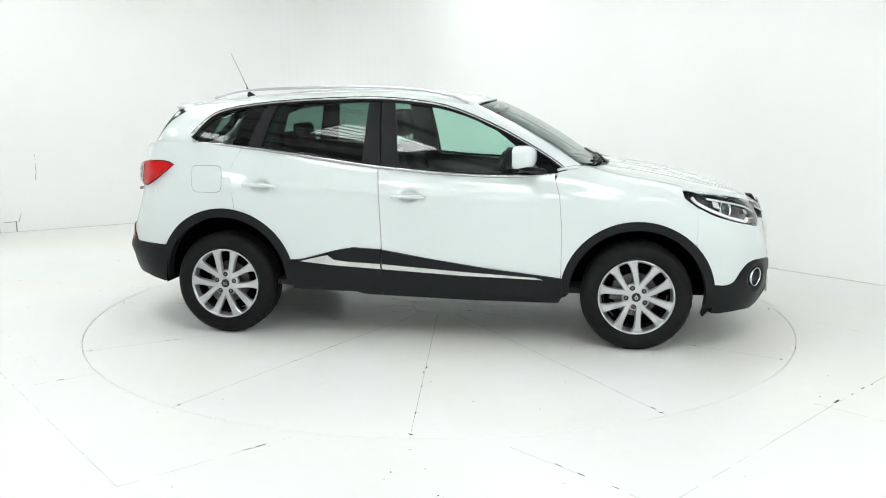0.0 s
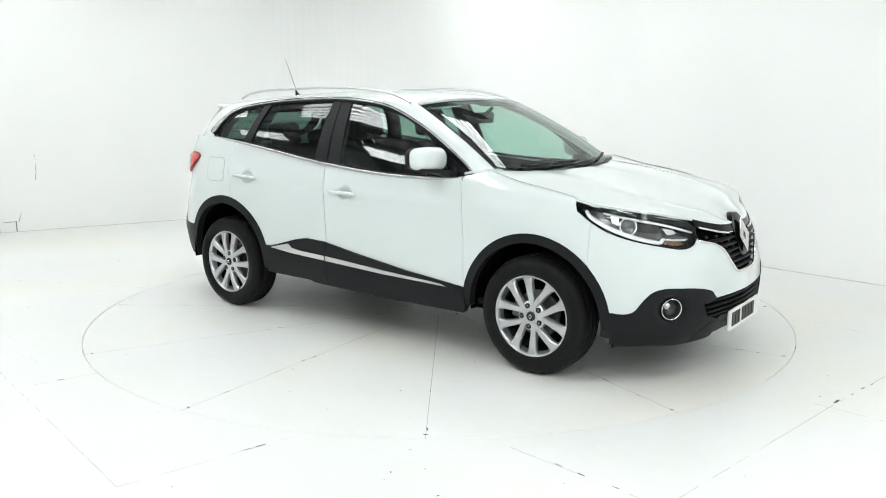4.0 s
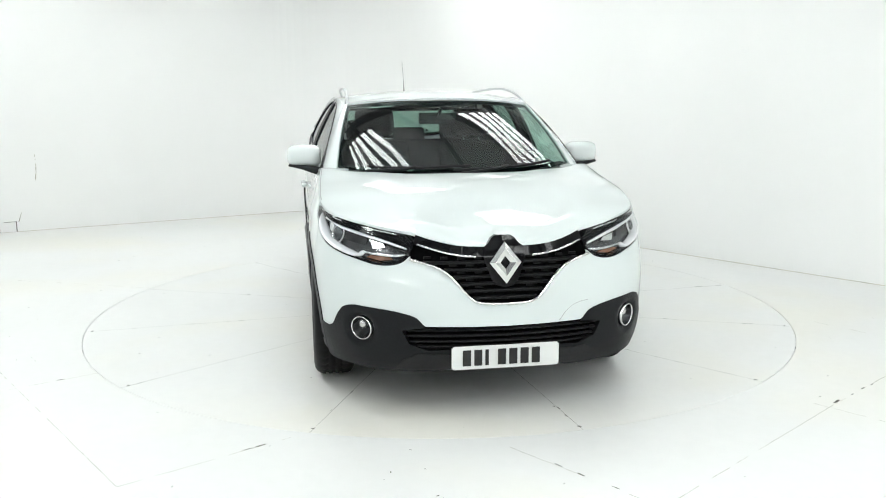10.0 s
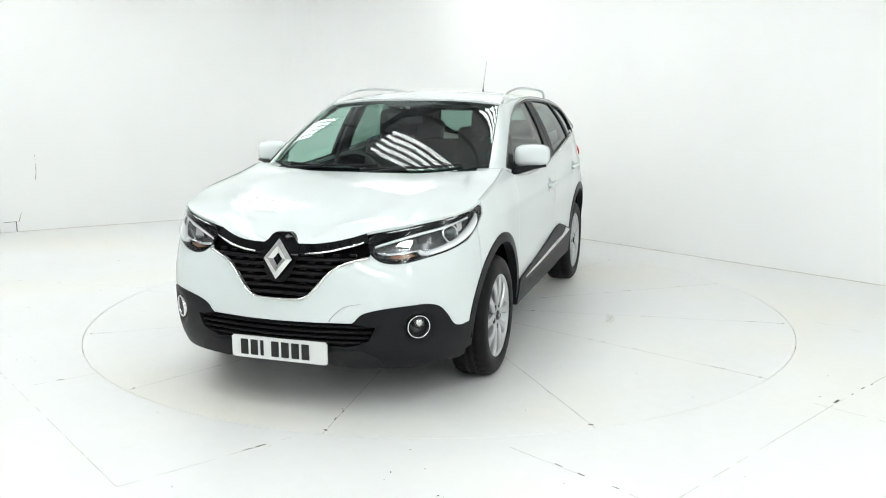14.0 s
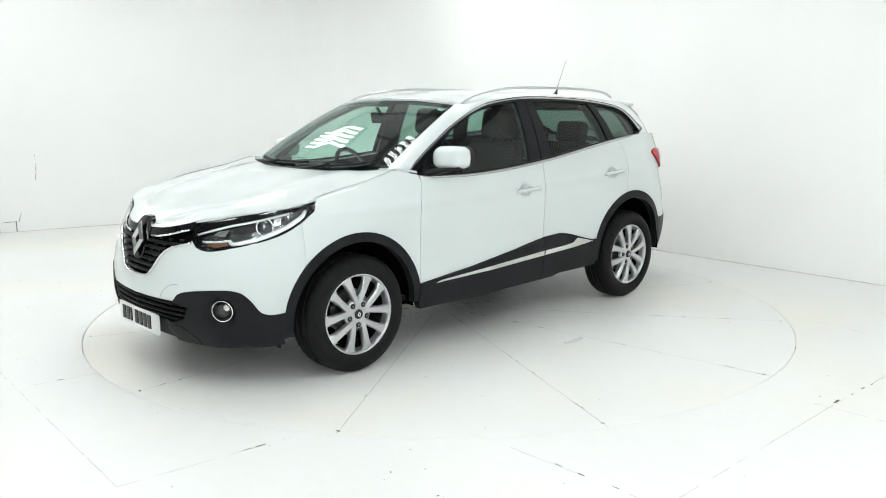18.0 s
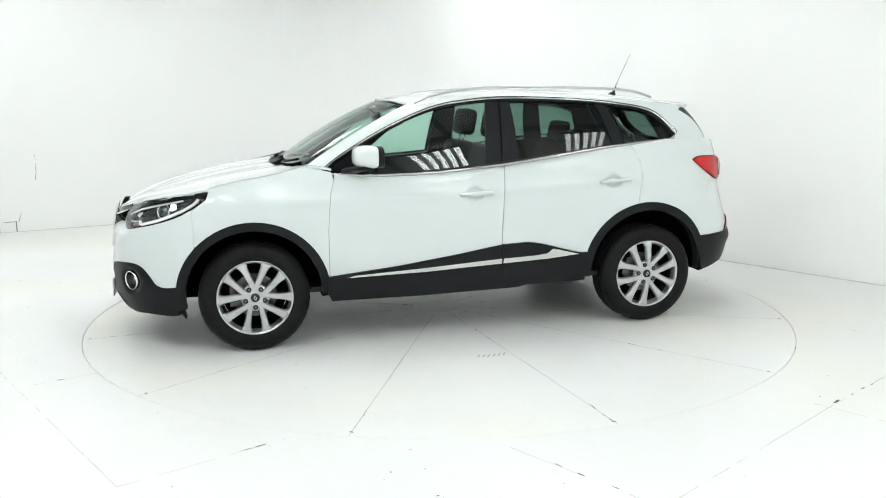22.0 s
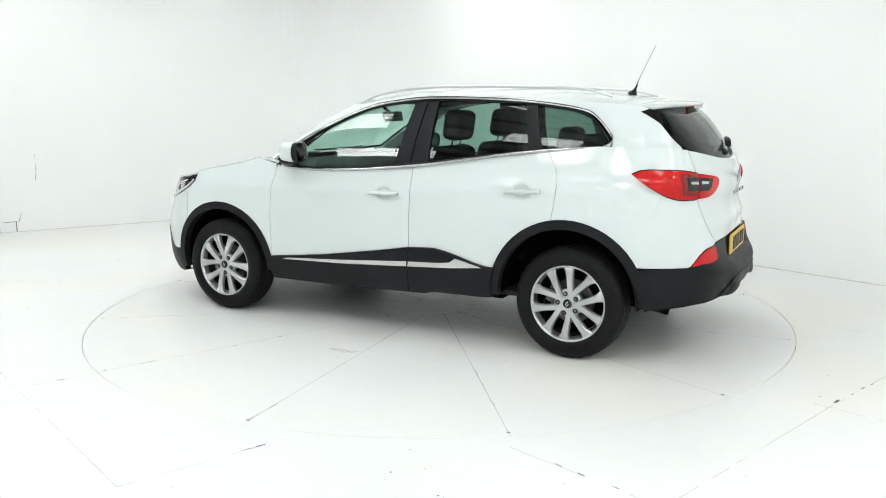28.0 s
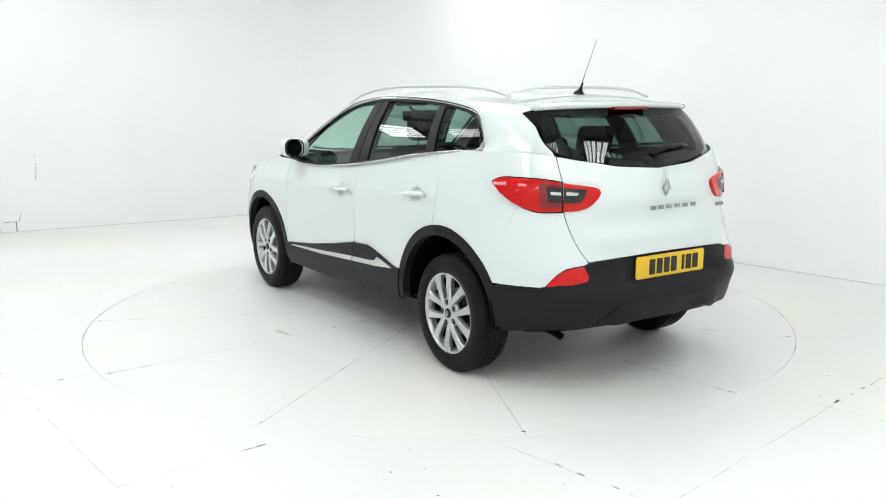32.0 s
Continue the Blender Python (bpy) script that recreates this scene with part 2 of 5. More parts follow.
def build_turntable():
    """Twelve white wedge plates round a small hub disc, on a dark base."""
    table = new("turntable")
    tagged(table, "round white turntable of wedge plates let into the floor", "turntable")
    r = RADIUS - 0.0035
    bm = bmesh.new()
    lathe(bm, [(0.0, -0.012), (r - 0.002, -0.012), (r - 0.002, -0.06)], 120)
    part("base", bm, JOINT, table)
    bm = bmesh.new()
    lathe(bm, [(0.0, 0.0), (0.195, 0.0), (0.197, -0.002), (0.197, -0.012)], 48)
    part("hub_plate", bm, FLOOR, table)
    for k in range(12):
        a0, a1 = radians(6 + 30 * k), radians(36 + 30 * k)
        gap = 0.0009
        bm = bmesh.new()
        rows = []
        for rad, z in ((0.2005, -0.012), (0.2005, -0.001), (0.202, 0.0), (0.6, 0), (1.2, 0), (1.8, 0), (r - 0.002, 0.0), (r, -0.002), (r, -0.012)):
            g = math.asin(gap / rad)
            rows.append([bm.verts.new((rad * math.cos(a0 + g + (a1 - a0 - 2 * g) * i / 12), rad * math.sin(a0 + g + (a1 - a0 - 2 * g) * i / 12), z)) for i in range(13)])
        for p, q in zip(rows, rows[1:]):
            for i in range(12):
                bm.faces.new((p[i], q[i], q[i + 1], p[i + 1]))
        part("wedge_plate", bm, FLOOR, table)
    bm = bmesh.new()
    rnd = random.Random(5)
    for k in range(12):
        a = radians(6 + 30 * k)
        heavy = k in (2, 3, 4)
        for i in range(14 if heavy else 7):
            rad = rnd.choice((rnd.uniform(0.22, 0.5), rnd.uniform(0.3, 2.42), rnd.uniform(1.2, 2.44)))
            off = rnd.uniform(-0.006, 0.006)
            chip(bm, rad * math.cos(a) - off * math.sin(a), rad * math.sin(a) + off * math.cos(a), 0.0012, rnd.uniform(0.012, 0.055), rnd.uniform(0.004, 0.010), a + rnd.uniform(-0.1, 0.1), k * 20 + i)
        chip(bm, 2.43 * math.cos(a), 2.43 * math.sin(a), 0.0012, 0.03, 0.014, a + 1.2, 400 + k)
    for i in range(46):
        a, rad = rnd.uniform(0, 2 * math.pi), 2.4 * math.sqrt(rnd.random())
        chip(bm, rad * math.cos(a), rad * math.sin(a), 0.0012, rnd.uniform(0.005, 0.018), rnd.uniform(0.003, 0.008), rnd.uniform(0, 3), 900 + i)
    part("paint_chips", bm, CHIP, table, "chipped paint along the plate joints")["kind"] = "stuff"
    for k in range(6):
        bm = bmesh.new()
        a = radians(86.5 + 1.45 * k)
        chip(bm, 1.27 * math.cos(a), 1.27 * math.sin(a), 0.0014, 0.075, 0.010, radians(60), 50 + k)
        part("worn_mark", bm, SEAM, table)
    return table


turntable = build_turntable()


def build_floor_joints():
    """Fine joints between the floor slabs round the turntable, with flakes gone along them."""
    floor = bpy.data.objects["floor"]
    joints = [((-2.25, -1.82), (-1.30, -2.94), .9), ((-1.30, -2.94), (-.68, -2.45), .75), ((.24, -2.50), (1.06, -3.36), .7), ((.60, -3.36), (2.00, -2.07), .8), ((2.00, -2.07), (3.4, -.85), .7),
              ((1.69, -1.83), (2.6, -2.8), .6), ((-2.40, -1.86), (-1.95, -1.53), .6), ((-2.4, .64), (-4.2, 1.1), .5), ((2.6, -.5), (3.3, -1.4), .3), ((-3.2, -.7), (-2.25, -1.82), .5)]
    for k, (p, q, keep) in enumerate(joints):
        bm = bmesh.new()
        ragged_line(bm, p, q, 0.001, 0.0036, k, keep)
        part("floor_joint", bm, SEAM, floor)
    bm = bmesh.new()
    for i, (x, y, l, w, a) in enumerate(((-.80, -2.54, .075, .014, .67), (-.86, -2.585, .05, .008, .67), (2.03, -2.03, .07, .016, .75), (2.16, -1.93, .05, .008, .75), (2.26, -1.84, .05, .01, .75), (2.34, -1.78, .04, .008, .75),
                                        (-2.11, -1.64, .05, .012, .6), (.58, -2.85, .05, .012, 2.3), (.50, -2.76, .06, .007, 2.3), (.70, -2.97, .06, .008, 2.3))):
        chip(bm, x, y, 0.0015, l, w, a, 700 + i)
    rnd = random.Random(11)
    for i in range(150):
        a, rad = rnd.uniform(-math.pi, math.pi), rnd.uniform(2.52, 5.2)
        chip(bm, rad * math.cos(a), rad * math.sin(a), 0.0012, rnd.uniform(0.006, 0.022), rnd.uniform(0.003, 0.008), rnd.uniform(0, 3), 1000 + i)
    part("floor_chips", bm, CHIP, floor)["kind"] = "stuff"


build_floor_joints()


def build_wall_damage():
    """A small patched opening at the foot of the left wall, and a crack above it."""
    along = Vector((math.cos(radians(30)), math.sin(radians(30)), 0))
    back = Vector((math.sin(radians(30)), -math.cos(radians(30)), 0))
    base = Vector((-1.0, 6.0, 0))
    turn = pose(0, 0, 0, 0, 0, 30)

    def at(x):
        return base + along * ((x + 1.0) / math.cos(radians(30))) + back * 0.001

    bm = bmesh.new()
    box_bm(bm, -0.17, 0.0, -0.015, 0.0, 0.004, 0.118)
    bmesh.ops.bevel(bm, geom=bm.edges[:], offset=0.003, segments=2, affect="EDGES")
    hatch = part("access_panel", bm, WALL)
    tagged(hatch, "small white access panel at the wall foot, worn edges", "access panel")
    hatch.matrix_basis = Matrix.Translation(at(-5.03)) @ turn
    for x0, x1, z0, z1 in ((0.002, 0.012, 0.004, 0.119), (-0.19, -0.172, 0.0, 0.05), (-0.12, 0.01, 0.120, 0.125)):
        bm = bmesh.new()
        box_bm(bm, x0, x1, -0.004, 0.0, z0, z1)
        part("worn_edge", bm, CHIP, hatch)
    rnd = random.Random(3)
    bm = bmesh.new()
    for x0, z0, x1, z1 in ((-4.80, .92, -4.797, .83), (-4.797, .80, -4.80, .70), (-4.80, .70, -4.815, .60), (-4.955, .27, -5.0, .12)):
        n = 7
        for i in range(n):
            if rnd.random() < 0.25:
                continue
            f, g = i / n, (i + 1) / n
            p, q = at(x0 + (x1 - x0) * f), at(x0 + (x1 - x0) * g)
            w = along * rnd.uniform(0.002, 0.0055)
            za, zb = z0 + (z1 - z0) * f, z0 + (z1 - z0) * g
            bm.faces.new([bm.verts.new(v) for v in (p - w + Vector((0, 0, za)), p + w + Vector((0, 0, za)), q + w + Vector((0, 0, zb)), q - w + Vector((0, 0, zb)))])
    part("wall_crack", bm, SEAM, bpy.data.objects["wall_round_the_hall"])


build_wall_damage()

# ---- the car's body surface: lofted from plan stations and side profiles ----
def spline(knots, values, t):
    """Smooth curve through values at the knots (monotone-ish cubic)."""
    knots, v, t = np.asarray(knots, float), np.asarray(values, float), np.asarray(t, float)
    h = np.diff(knots)
    dv = np.diff(v, axis=0) / h.reshape((-1,) + (1,) * (v.ndim - 1))
    m = np.empty_like(v)
    m[0], m[-1] = dv[0], dv[-1]
    hs = h.reshape((-1,) + (1,) * (v.ndim - 1))
    m[1:-1] = (dv[:-1] * hs[1:] + dv[1:] * hs[:-1]) / (hs[1:] + hs[:-1])
    i = np.clip(np.searchsorted(knots, t) - 1, 0, len(h) - 1)
    f = (t - knots[i]) / h[i]
    ex = (slice(None),) * f.ndim + (None,) * (v.ndim - 1)
    f, hh = f[ex], h[i][ex]
    f2, f3 = f * f, f * f * f
    return (2*f3-3*f2+1)*v[i] + (f3-2*f2+f)*hh*m[i] + (-2*f3+3*f2)*v[i+1] + (f3-f2)*hh*m[i+1]


# plan stations from the nose round the left side to the tail
STATION_X = [2.235, 2.215, 2.16, 2.05, 1.86, 1.60, 1.32, 0.86, 0.30, -0.30, -0.90, -1.32, -1.65, -1.90, -2.07, -2.16, -2.19]
STATION_Y = [0.0, 0.25, 0.48, 0.685, 0.825, 0.88, 0.895, 0.888, 0.888, 0.89, 0.89, 0.885, 0.855, 0.78, 0.63, 0.40, 0.0]
LEVELS = [0.15, 0.25, 0.35, 0.50, 0.65, 0.80, 0.92, 1.02, 1.12, 1.25]
# how far the body stands out of the plan line at each level, station by station
OUT = [
    [-.16, -.06, -.014, -.008, -.030, -.062, -.125, -.25, -.38, -.50],
    [-.16, -.06, -.014, -.008, -.030, -.064, -.130, -.25, -.38, -.50],
    [-.15, -.055, -.012, -.002, -.026, -.085, -.158, -.25, -.36, -.48],
    [-.12, -.045, -.012, .000, -.010, -.062, -.118, -.18, -.26, -.36],
    [-.10, -.04, -.012, 0, .002, -.022, -.055, -.10, -.16, -.24],
    [-.08, -.03, -.01, .004, .008, 0, -.02, -.05, -.11, -.18],
    [-.07, -.03, -.008, .005, .010, .004, -.012, -.04, -.09, -.15],
    [-.08, -.04, -.012, 0, 0, 0, -.008, -.03, -.065, -.12],
    [-.08, -.045, -.015, -.004, -.004, 0, -.006, -.022, -.055, -.11],
    [-.08, -.045, -.015, -.004, -.004, 0, -.005, -.018, -.045, -.10],
    [-.08, -.04, -.012, 0, .002, .004, -.004, -.014, -.035, -.075],
    [-.07, -.03, -.008, .005, .012, .008, -.003, -.012, -.035, -.07],
    [-.07, -.03, -.008, .004, .010, .004, -.010, -.025, -.05, -.08],
    [-.16, -.08, -.025, .004, .006, -.013, -.038, -.05, -.063, -.105],
    [-.20, -.11, -.035, .006, .0, -.042, -.072, -.082, -.095, -.14],
    [-.22, -.13, -.045, .006, -.045, -.070, -.086, -.086, -.104, -.165],
    [-.22, -.13, -.045, .006, -.068, -.076, -.083, -.076, -.097, -.15]]
_p = np.stack([STATION_X, STATION_Y], -1)
STATION_B = np.concatenate([[0], np.cumsum(np.linalg.norm(np.diff(_p, axis=0), axis=1))])
BELT_END = float(STATION_B[-1])


def shoulder(a, z):
    """The pressed crease below the windows, rising from the wing to the rear door."""
    fade = np.clip((a - 1.25) / .45, 0, 1) * np.clip((4.35 - a) / .6, 0, 1)
    return .006 * fade * np.exp(-((z - np.interp(a, [1.3, 2.0, 2.9, 3.87, 4.6], [.925, .925, .942, .985, 1.0])) / .032) ** 2)


def belt(b, z, out=0.0):
    """The lower body at b metres round from the nose (negative: right side) and z metres up."""
    b, z = np.broadcast_arrays(np.asarray(b, float), np.asarray(z, float))
    side = np.where((b < 0) | (b > BELT_END), -1.0, 1.0)
    a = np.abs(b)
    a = np.clip(np.where(a > BELT_END, 2 * BELT_END - a, a), 0, BELT_END)
    p = spline(STATION_B, _p, a)
    e = 0.02
    d = spline(STATION_B, _p, np.minimum(a + e, BELT_END)) - spline(STATION_B, _p, np.maximum(a - e, 0))
    d[..., 1] = np.where(a < 0.02, 1, d[..., 1])
    d[..., 0] = np.where((a < 0.02) | (a > BELT_END - 0.02), 0, d[..., 0])
    n = np.stack([d[..., 1], -d[..., 0]], -1)
    n /= np.linalg.norm(n, axis=-1, keepdims=True)
    n[..., 0] = np.where(a > BELT_END - 0.02, -1, n[..., 0])
    n[..., 1] = np.where(a > BELT_END - 0.02, 0, n[..., 1])
    rows = spline(STATION_B, np.array(OUT), a)
    off = np.zeros(a.shape)
    k = np.array(LEVELS)
    h = np.diff(k)
    i = np.clip(np.searchsorted(k, z) - 1, 0, len(h) - 1)
    f = (z - k[i]) / h[i]
    get = lambda j: np.take_along_axis(rows, np.clip(j, 0, len(k) - 1)[..., None], -1)[..., 0]
    def slope(j):
        lo, hi = np.clip(j - 1, 0, len(k) - 1), np.clip(j + 1, 0, len(k) - 1)
        return (get(hi) - get(lo)) / (k[hi] - k[lo])
    f2, f3 = f * f, f * f * f
    off = (2*f3-3*f2+1)*get(i) + (f3-2*f2+f)*h[i]*slope(i) + (-2*f3+3*f2)*get(i+1) + (f3-f2)*h[i]*slope(i+1)
    off = off + out + shoulder(a, z)
    return np.stack([p[..., 0] + n[..., 0] * off, side * (p[..., 1] + n[..., 1] * off), z], -1)


# the cabin: lower line (belt line and screen feet) and upper line (roof edge), nose to tail
LOW = [(1.115, 0, 1.10), (1.085, .40, 1.108), (.985, .69, 1.135), (.87, .815, 1.085), (.35, .853, 1.072), (-.28, .858, 1.12),
       (-1.0, .836, 1.215), (-1.45, .79, 1.255), (-1.785, .69, 1.255), (-1.955, .48, 1.215), (-2.068, 0, 1.165)]
UP = [(.38, 0, 1.538), (.355, .32, 1.532), (.31, .585, 1.508), (.25, .632, 1.498), (.05, .645, 1.525), (-.30, .652, 1.545),
      (-.95, .648, 1.535), (-1.38, .63, 1.512), (-1.635, .567, 1.49), (-1.745, .46, 1.488), (-1.80, 0, 1.497)]
BULGE = [.035, .03, .02, .015, .018, .02, .02, .02, .02, .02, .025]


def cabin(u, w, out=0.0):
    """Glasshouse at station u (0 screen centre to 10 tailgate centre; negative: right side), w from the belt line (0) to the roof (1)."""
    u, w = np.broadcast_arrays(np.asarray(u, float), np.asarray(w, float))
    side = np.where((u < 0) | (u > 10), -1.0, 1.0)
    a = np.abs(u)
    a = np.clip(np.where(a > 10, 20 - a, a), 0, 10)
    k = np.arange(11)
    lo, up = spline(k, LOW, a), spline(k, UP, a)
    w1 = w[..., None]
    e = 0.05
    t = spline(k, LOW, np.minimum(a + e, 10)) * (1 - w1) + spline(k, UP, np.minimum(a + e, 10)) * w1
    t = t - spline(k, LOW, np.maximum(a - e, 0)) * (1 - w1) - spline(k, UP, np.maximum(a - e, 0)) * w1
    edge = (a < 0.02) | (a > 9.98)
    t[..., 0] = np.where(edge, 0, t[..., 0])
    t[..., 2] = np.where(edge, 0, t[..., 2])
    n = np.cross(t, up - lo)
    n /= np.linalg.norm(n, axis=-1, keepdims=True)
    n = np.where(((n[..., 0] * (lo[..., 0] + 0.4) + n[..., 1] * lo[..., 1]) < 0)[..., None], -n, n)
    p = lo * (1 - w1) + up * w1 + n * (4 * w * (1 - w) * spline(k, BULGE, a) + out)[..., None]
    p[..., 1] = p[..., 1] * side
    return p


BONNET_MID_X = [0.9, 1.1, 1.31, 1.52, 1.73, 1.94, 2.04, 2.09, 2.125]
BONNET_MID_Z = [1.13, 1.112, 1.088, 1.052, 1.003, .942, .908, .885, .85]
BONNET_EDGE_B = [0, .12, .25, .38, .47, .55, .72, .95, 1.17, 1.32, 1.47, 1.62, 1.74, 1.84, 2.05]
BONNET_EDGE_Z = [.846, .846, .854, .877, .897, .909, .932, .963, .993, 1.028, 1.055, 1.08, 1.108, 1.13, 1.10]
ROOF_MID_X = [-1.80, -1.66, -1.38, -.95, -.30, .05, .25, .38]
ROOF_MID_Z = [1.497, 1.528, 1.562, 1.585, 1.597, 1.585, 1.56, 1.538]


def bonnet(b, k, out=0.0):
    """Bonnet: k 0 on the middle line, 1 (or -1) on the wing edge that starts b metres from the nose."""
    b, k = np.broadcast_arrays(np.asarray(b, float), np.asarray(k, float))
    e = belt(b, spline(BONNET_EDGE_B, BONNET_EDGE_Z, b))
    zc = spline(BONNET_MID_X, BONNET_MID_Z, np.clip(e[..., 0], .9, 2.125))
    m = np.clip((2.15 - e[..., 0]) / .14, 0, 1)
    zc = e[..., 2] + (zc - e[..., 2]) * m
    return np.stack([e[..., 0], k * e[..., 1], zc + (e[..., 2] - zc) * np.abs(k) ** 2.2 + out], -1)


def roof(u, k, out=0.0):
    u, k = np.broadcast_arrays(np.asarray(u, float), np.asarray(k, float))
    e = cabin(u, np.ones_like(u))
    zc = spline(ROOF_MID_X, ROOF_MID_Z, np.clip(e[..., 0], -1.8, .38))
    return np.stack([e[..., 0], k * e[..., 1], zc + (e[..., 2] - zc) * np.abs(k) ** 2.2 + out], -1)



# ---- the car ----
GREY = material("dark grey cabin trim", (0.02, 0.0205, 0.022), 0.65, ior=1.3, grain=0.2, scale=60, bump=0.08, bump_scale=400)
CLOTH = material("charcoal seat cloth", (0.009, 0.009, 0.0097), 0.9, ior=1.25, grain=0.35, scale=160, bump=0.2, bump_scale=500)
LINER = material("grey headlining", (0.14, 0.14, 0.135), 0.9, grain=0.08, scale=120)
SATIN = material("satin metal trim", (0.62, 0.62, 0.61), 0.22, metal=0.9, grain=0.05, scale=40)
RED = material("red lamp plastic", (0.56, 0.006, 0.006), 0.10, ior=1.3, coat=0.35, grain=0.12, scale=60)
RED_DARK = material("deep red lamp plastic", (0.22, 0.006, 0.008), 0.12, ior=1.4, coat=0.9, grain=0.2, scale=120)
AMBER = material("amber lamp plastic", (0.30, 0.13, 0.07), 0.2, coat=0.5)
LAMP_IN = material("dark lamp housing", (0.022, 0.022, 0.024), 0.25)
LAMP_GREY = material("silvery lamp bowl and shaded rim barrel", (0.10, 0.103, 0.108), 0.2, metal=0.7, grain=0.25, scale=25)
BOWL = material("brushed lamp bowl", (0.15, 0.153, 0.158), 0.15, metal=0.8, grain=0.3, scale=25)
LAMP_LIGHT = material("pale lamp reflector", (0.86, 0.87, 0.88), 0.25, metal=0.0, coat=0.5)
PLATE_W = material("white number plate", (0.78, 0.79, 0.78), 0.35)
PLATE_Y = material("yellow number plate", (0.80, 0.50, 0.03), 0.35)
INK = material("black plate bar", (0.01, 0.01, 0.01), 0.4)
EMBLEM = material("bright emblem metal", (0.74, 0.74, 0.73), 0.13, metal=1.0)
RAIL = material("brushed roof rail", (0.60, 0.61, 0.62), 0.3, metal=0.8, grain=0.05, scale=200)
DISC = material("worn brake steel", (0.16, 0.155, 0.15), 0.4, metal=0.9, grain=0.2, scale=40)
BRIGHT = material("bright window moulding", (0.50, 0.50, 0.51), 0.12, metal=1.0)
SEAM_GREY = material("shaded panel joint", (0.34, 0.35, 0.355), 0.6)
BADGE = material("chrome badge", (0.40, 0.40, 0.41), 0.2, metal=1.0)
HOUSING = material("darkened mirror face and lens", (0.10, 0.11, 0.115), 0.04, metal=1.0)


def glass_material(name, tint, extra=0.0):
    """Thin pane: tinted see-through with a gloss that follows Fresnel."""
    m = bpy.data.materials.new(name)
    m.use_nodes = True
    nt = m.node_tree
    nt.nodes.remove(nt.nodes["Principled BSDF"])
    tr, gl, mix, lw = (nt.nodes.new("ShaderNode" + k) for k in ("BsdfTransparent", "BsdfGlossy", "MixShader", "LayerWeight"))
    tr.inputs["Color"].default_value = (*tint, 1)
    gl.inputs["Roughness"].default_value = 0.012
    lw.inputs["Blend"].default_value = 0.5
    power, ramp = nt.nodes.new("ShaderNodeMath"), nt.nodes.new("ShaderNodeMath")
    power.operation, power.inputs[1].default_value = "POWER", 4.5
    ramp.operation, ramp.inputs[1].default_value, ramp.inputs[2].default_value = "MULTIPLY_ADD", 0.9, 0.075 + extra
    nt.links.new(lw.outputs["Facing"], power.inputs[0]), nt.links.new(power.outputs[0], ramp.inputs[0]), nt.links.new(ramp.outputs[0], mix.inputs[0])
    nt.links.new(tr.outputs[0], mix.inputs[1]), nt.links.new(gl.outputs[0], mix.inputs[2])
    nt.links.new(mix.outputs[0], nt.nodes["Material Output"].inputs["Surface"])
    return m


GLASS = glass_material("green tinted car glass", (0.66, 0.86, 0.78))
PRIVACY = glass_material("darker tinted rear glass", (0.30, 0.43, 0.38), -0.03)
REAR_TINT = glass_material("dark tinted tailgate glass", (0.26, 0.36, 0.32), -0.02)
CLEAR = glass_material("clear lamp cover", (0.93, 0.94, 0.95), -0.045)

car = new("car")
tagged(car, "white five-door SUV with black cladding and silver alloy wheels", "car")


def curve(pts, n=4):
    """A smooth open line through points."""
    pts = np.array(pts, float)
    k = np.concatenate([[0], np.cumsum(np.linalg.norm(np.diff(pts, axis=0), axis=1) ** 0.5)])
    t = np.concatenate([np.linspace(k[i], k[i + 1], n, endpoint=False) for i in range(len(k) - 1)] + [[k[-1]]])
    return [tuple(p) for p in spline(k, pts, t)]


def both(half):
    """A half outline from the middle line outwards, closed with its mirror image in the first number."""
    return half + [(-a, b) for a, b in half[::-1] if abs(a) > 1e-6]


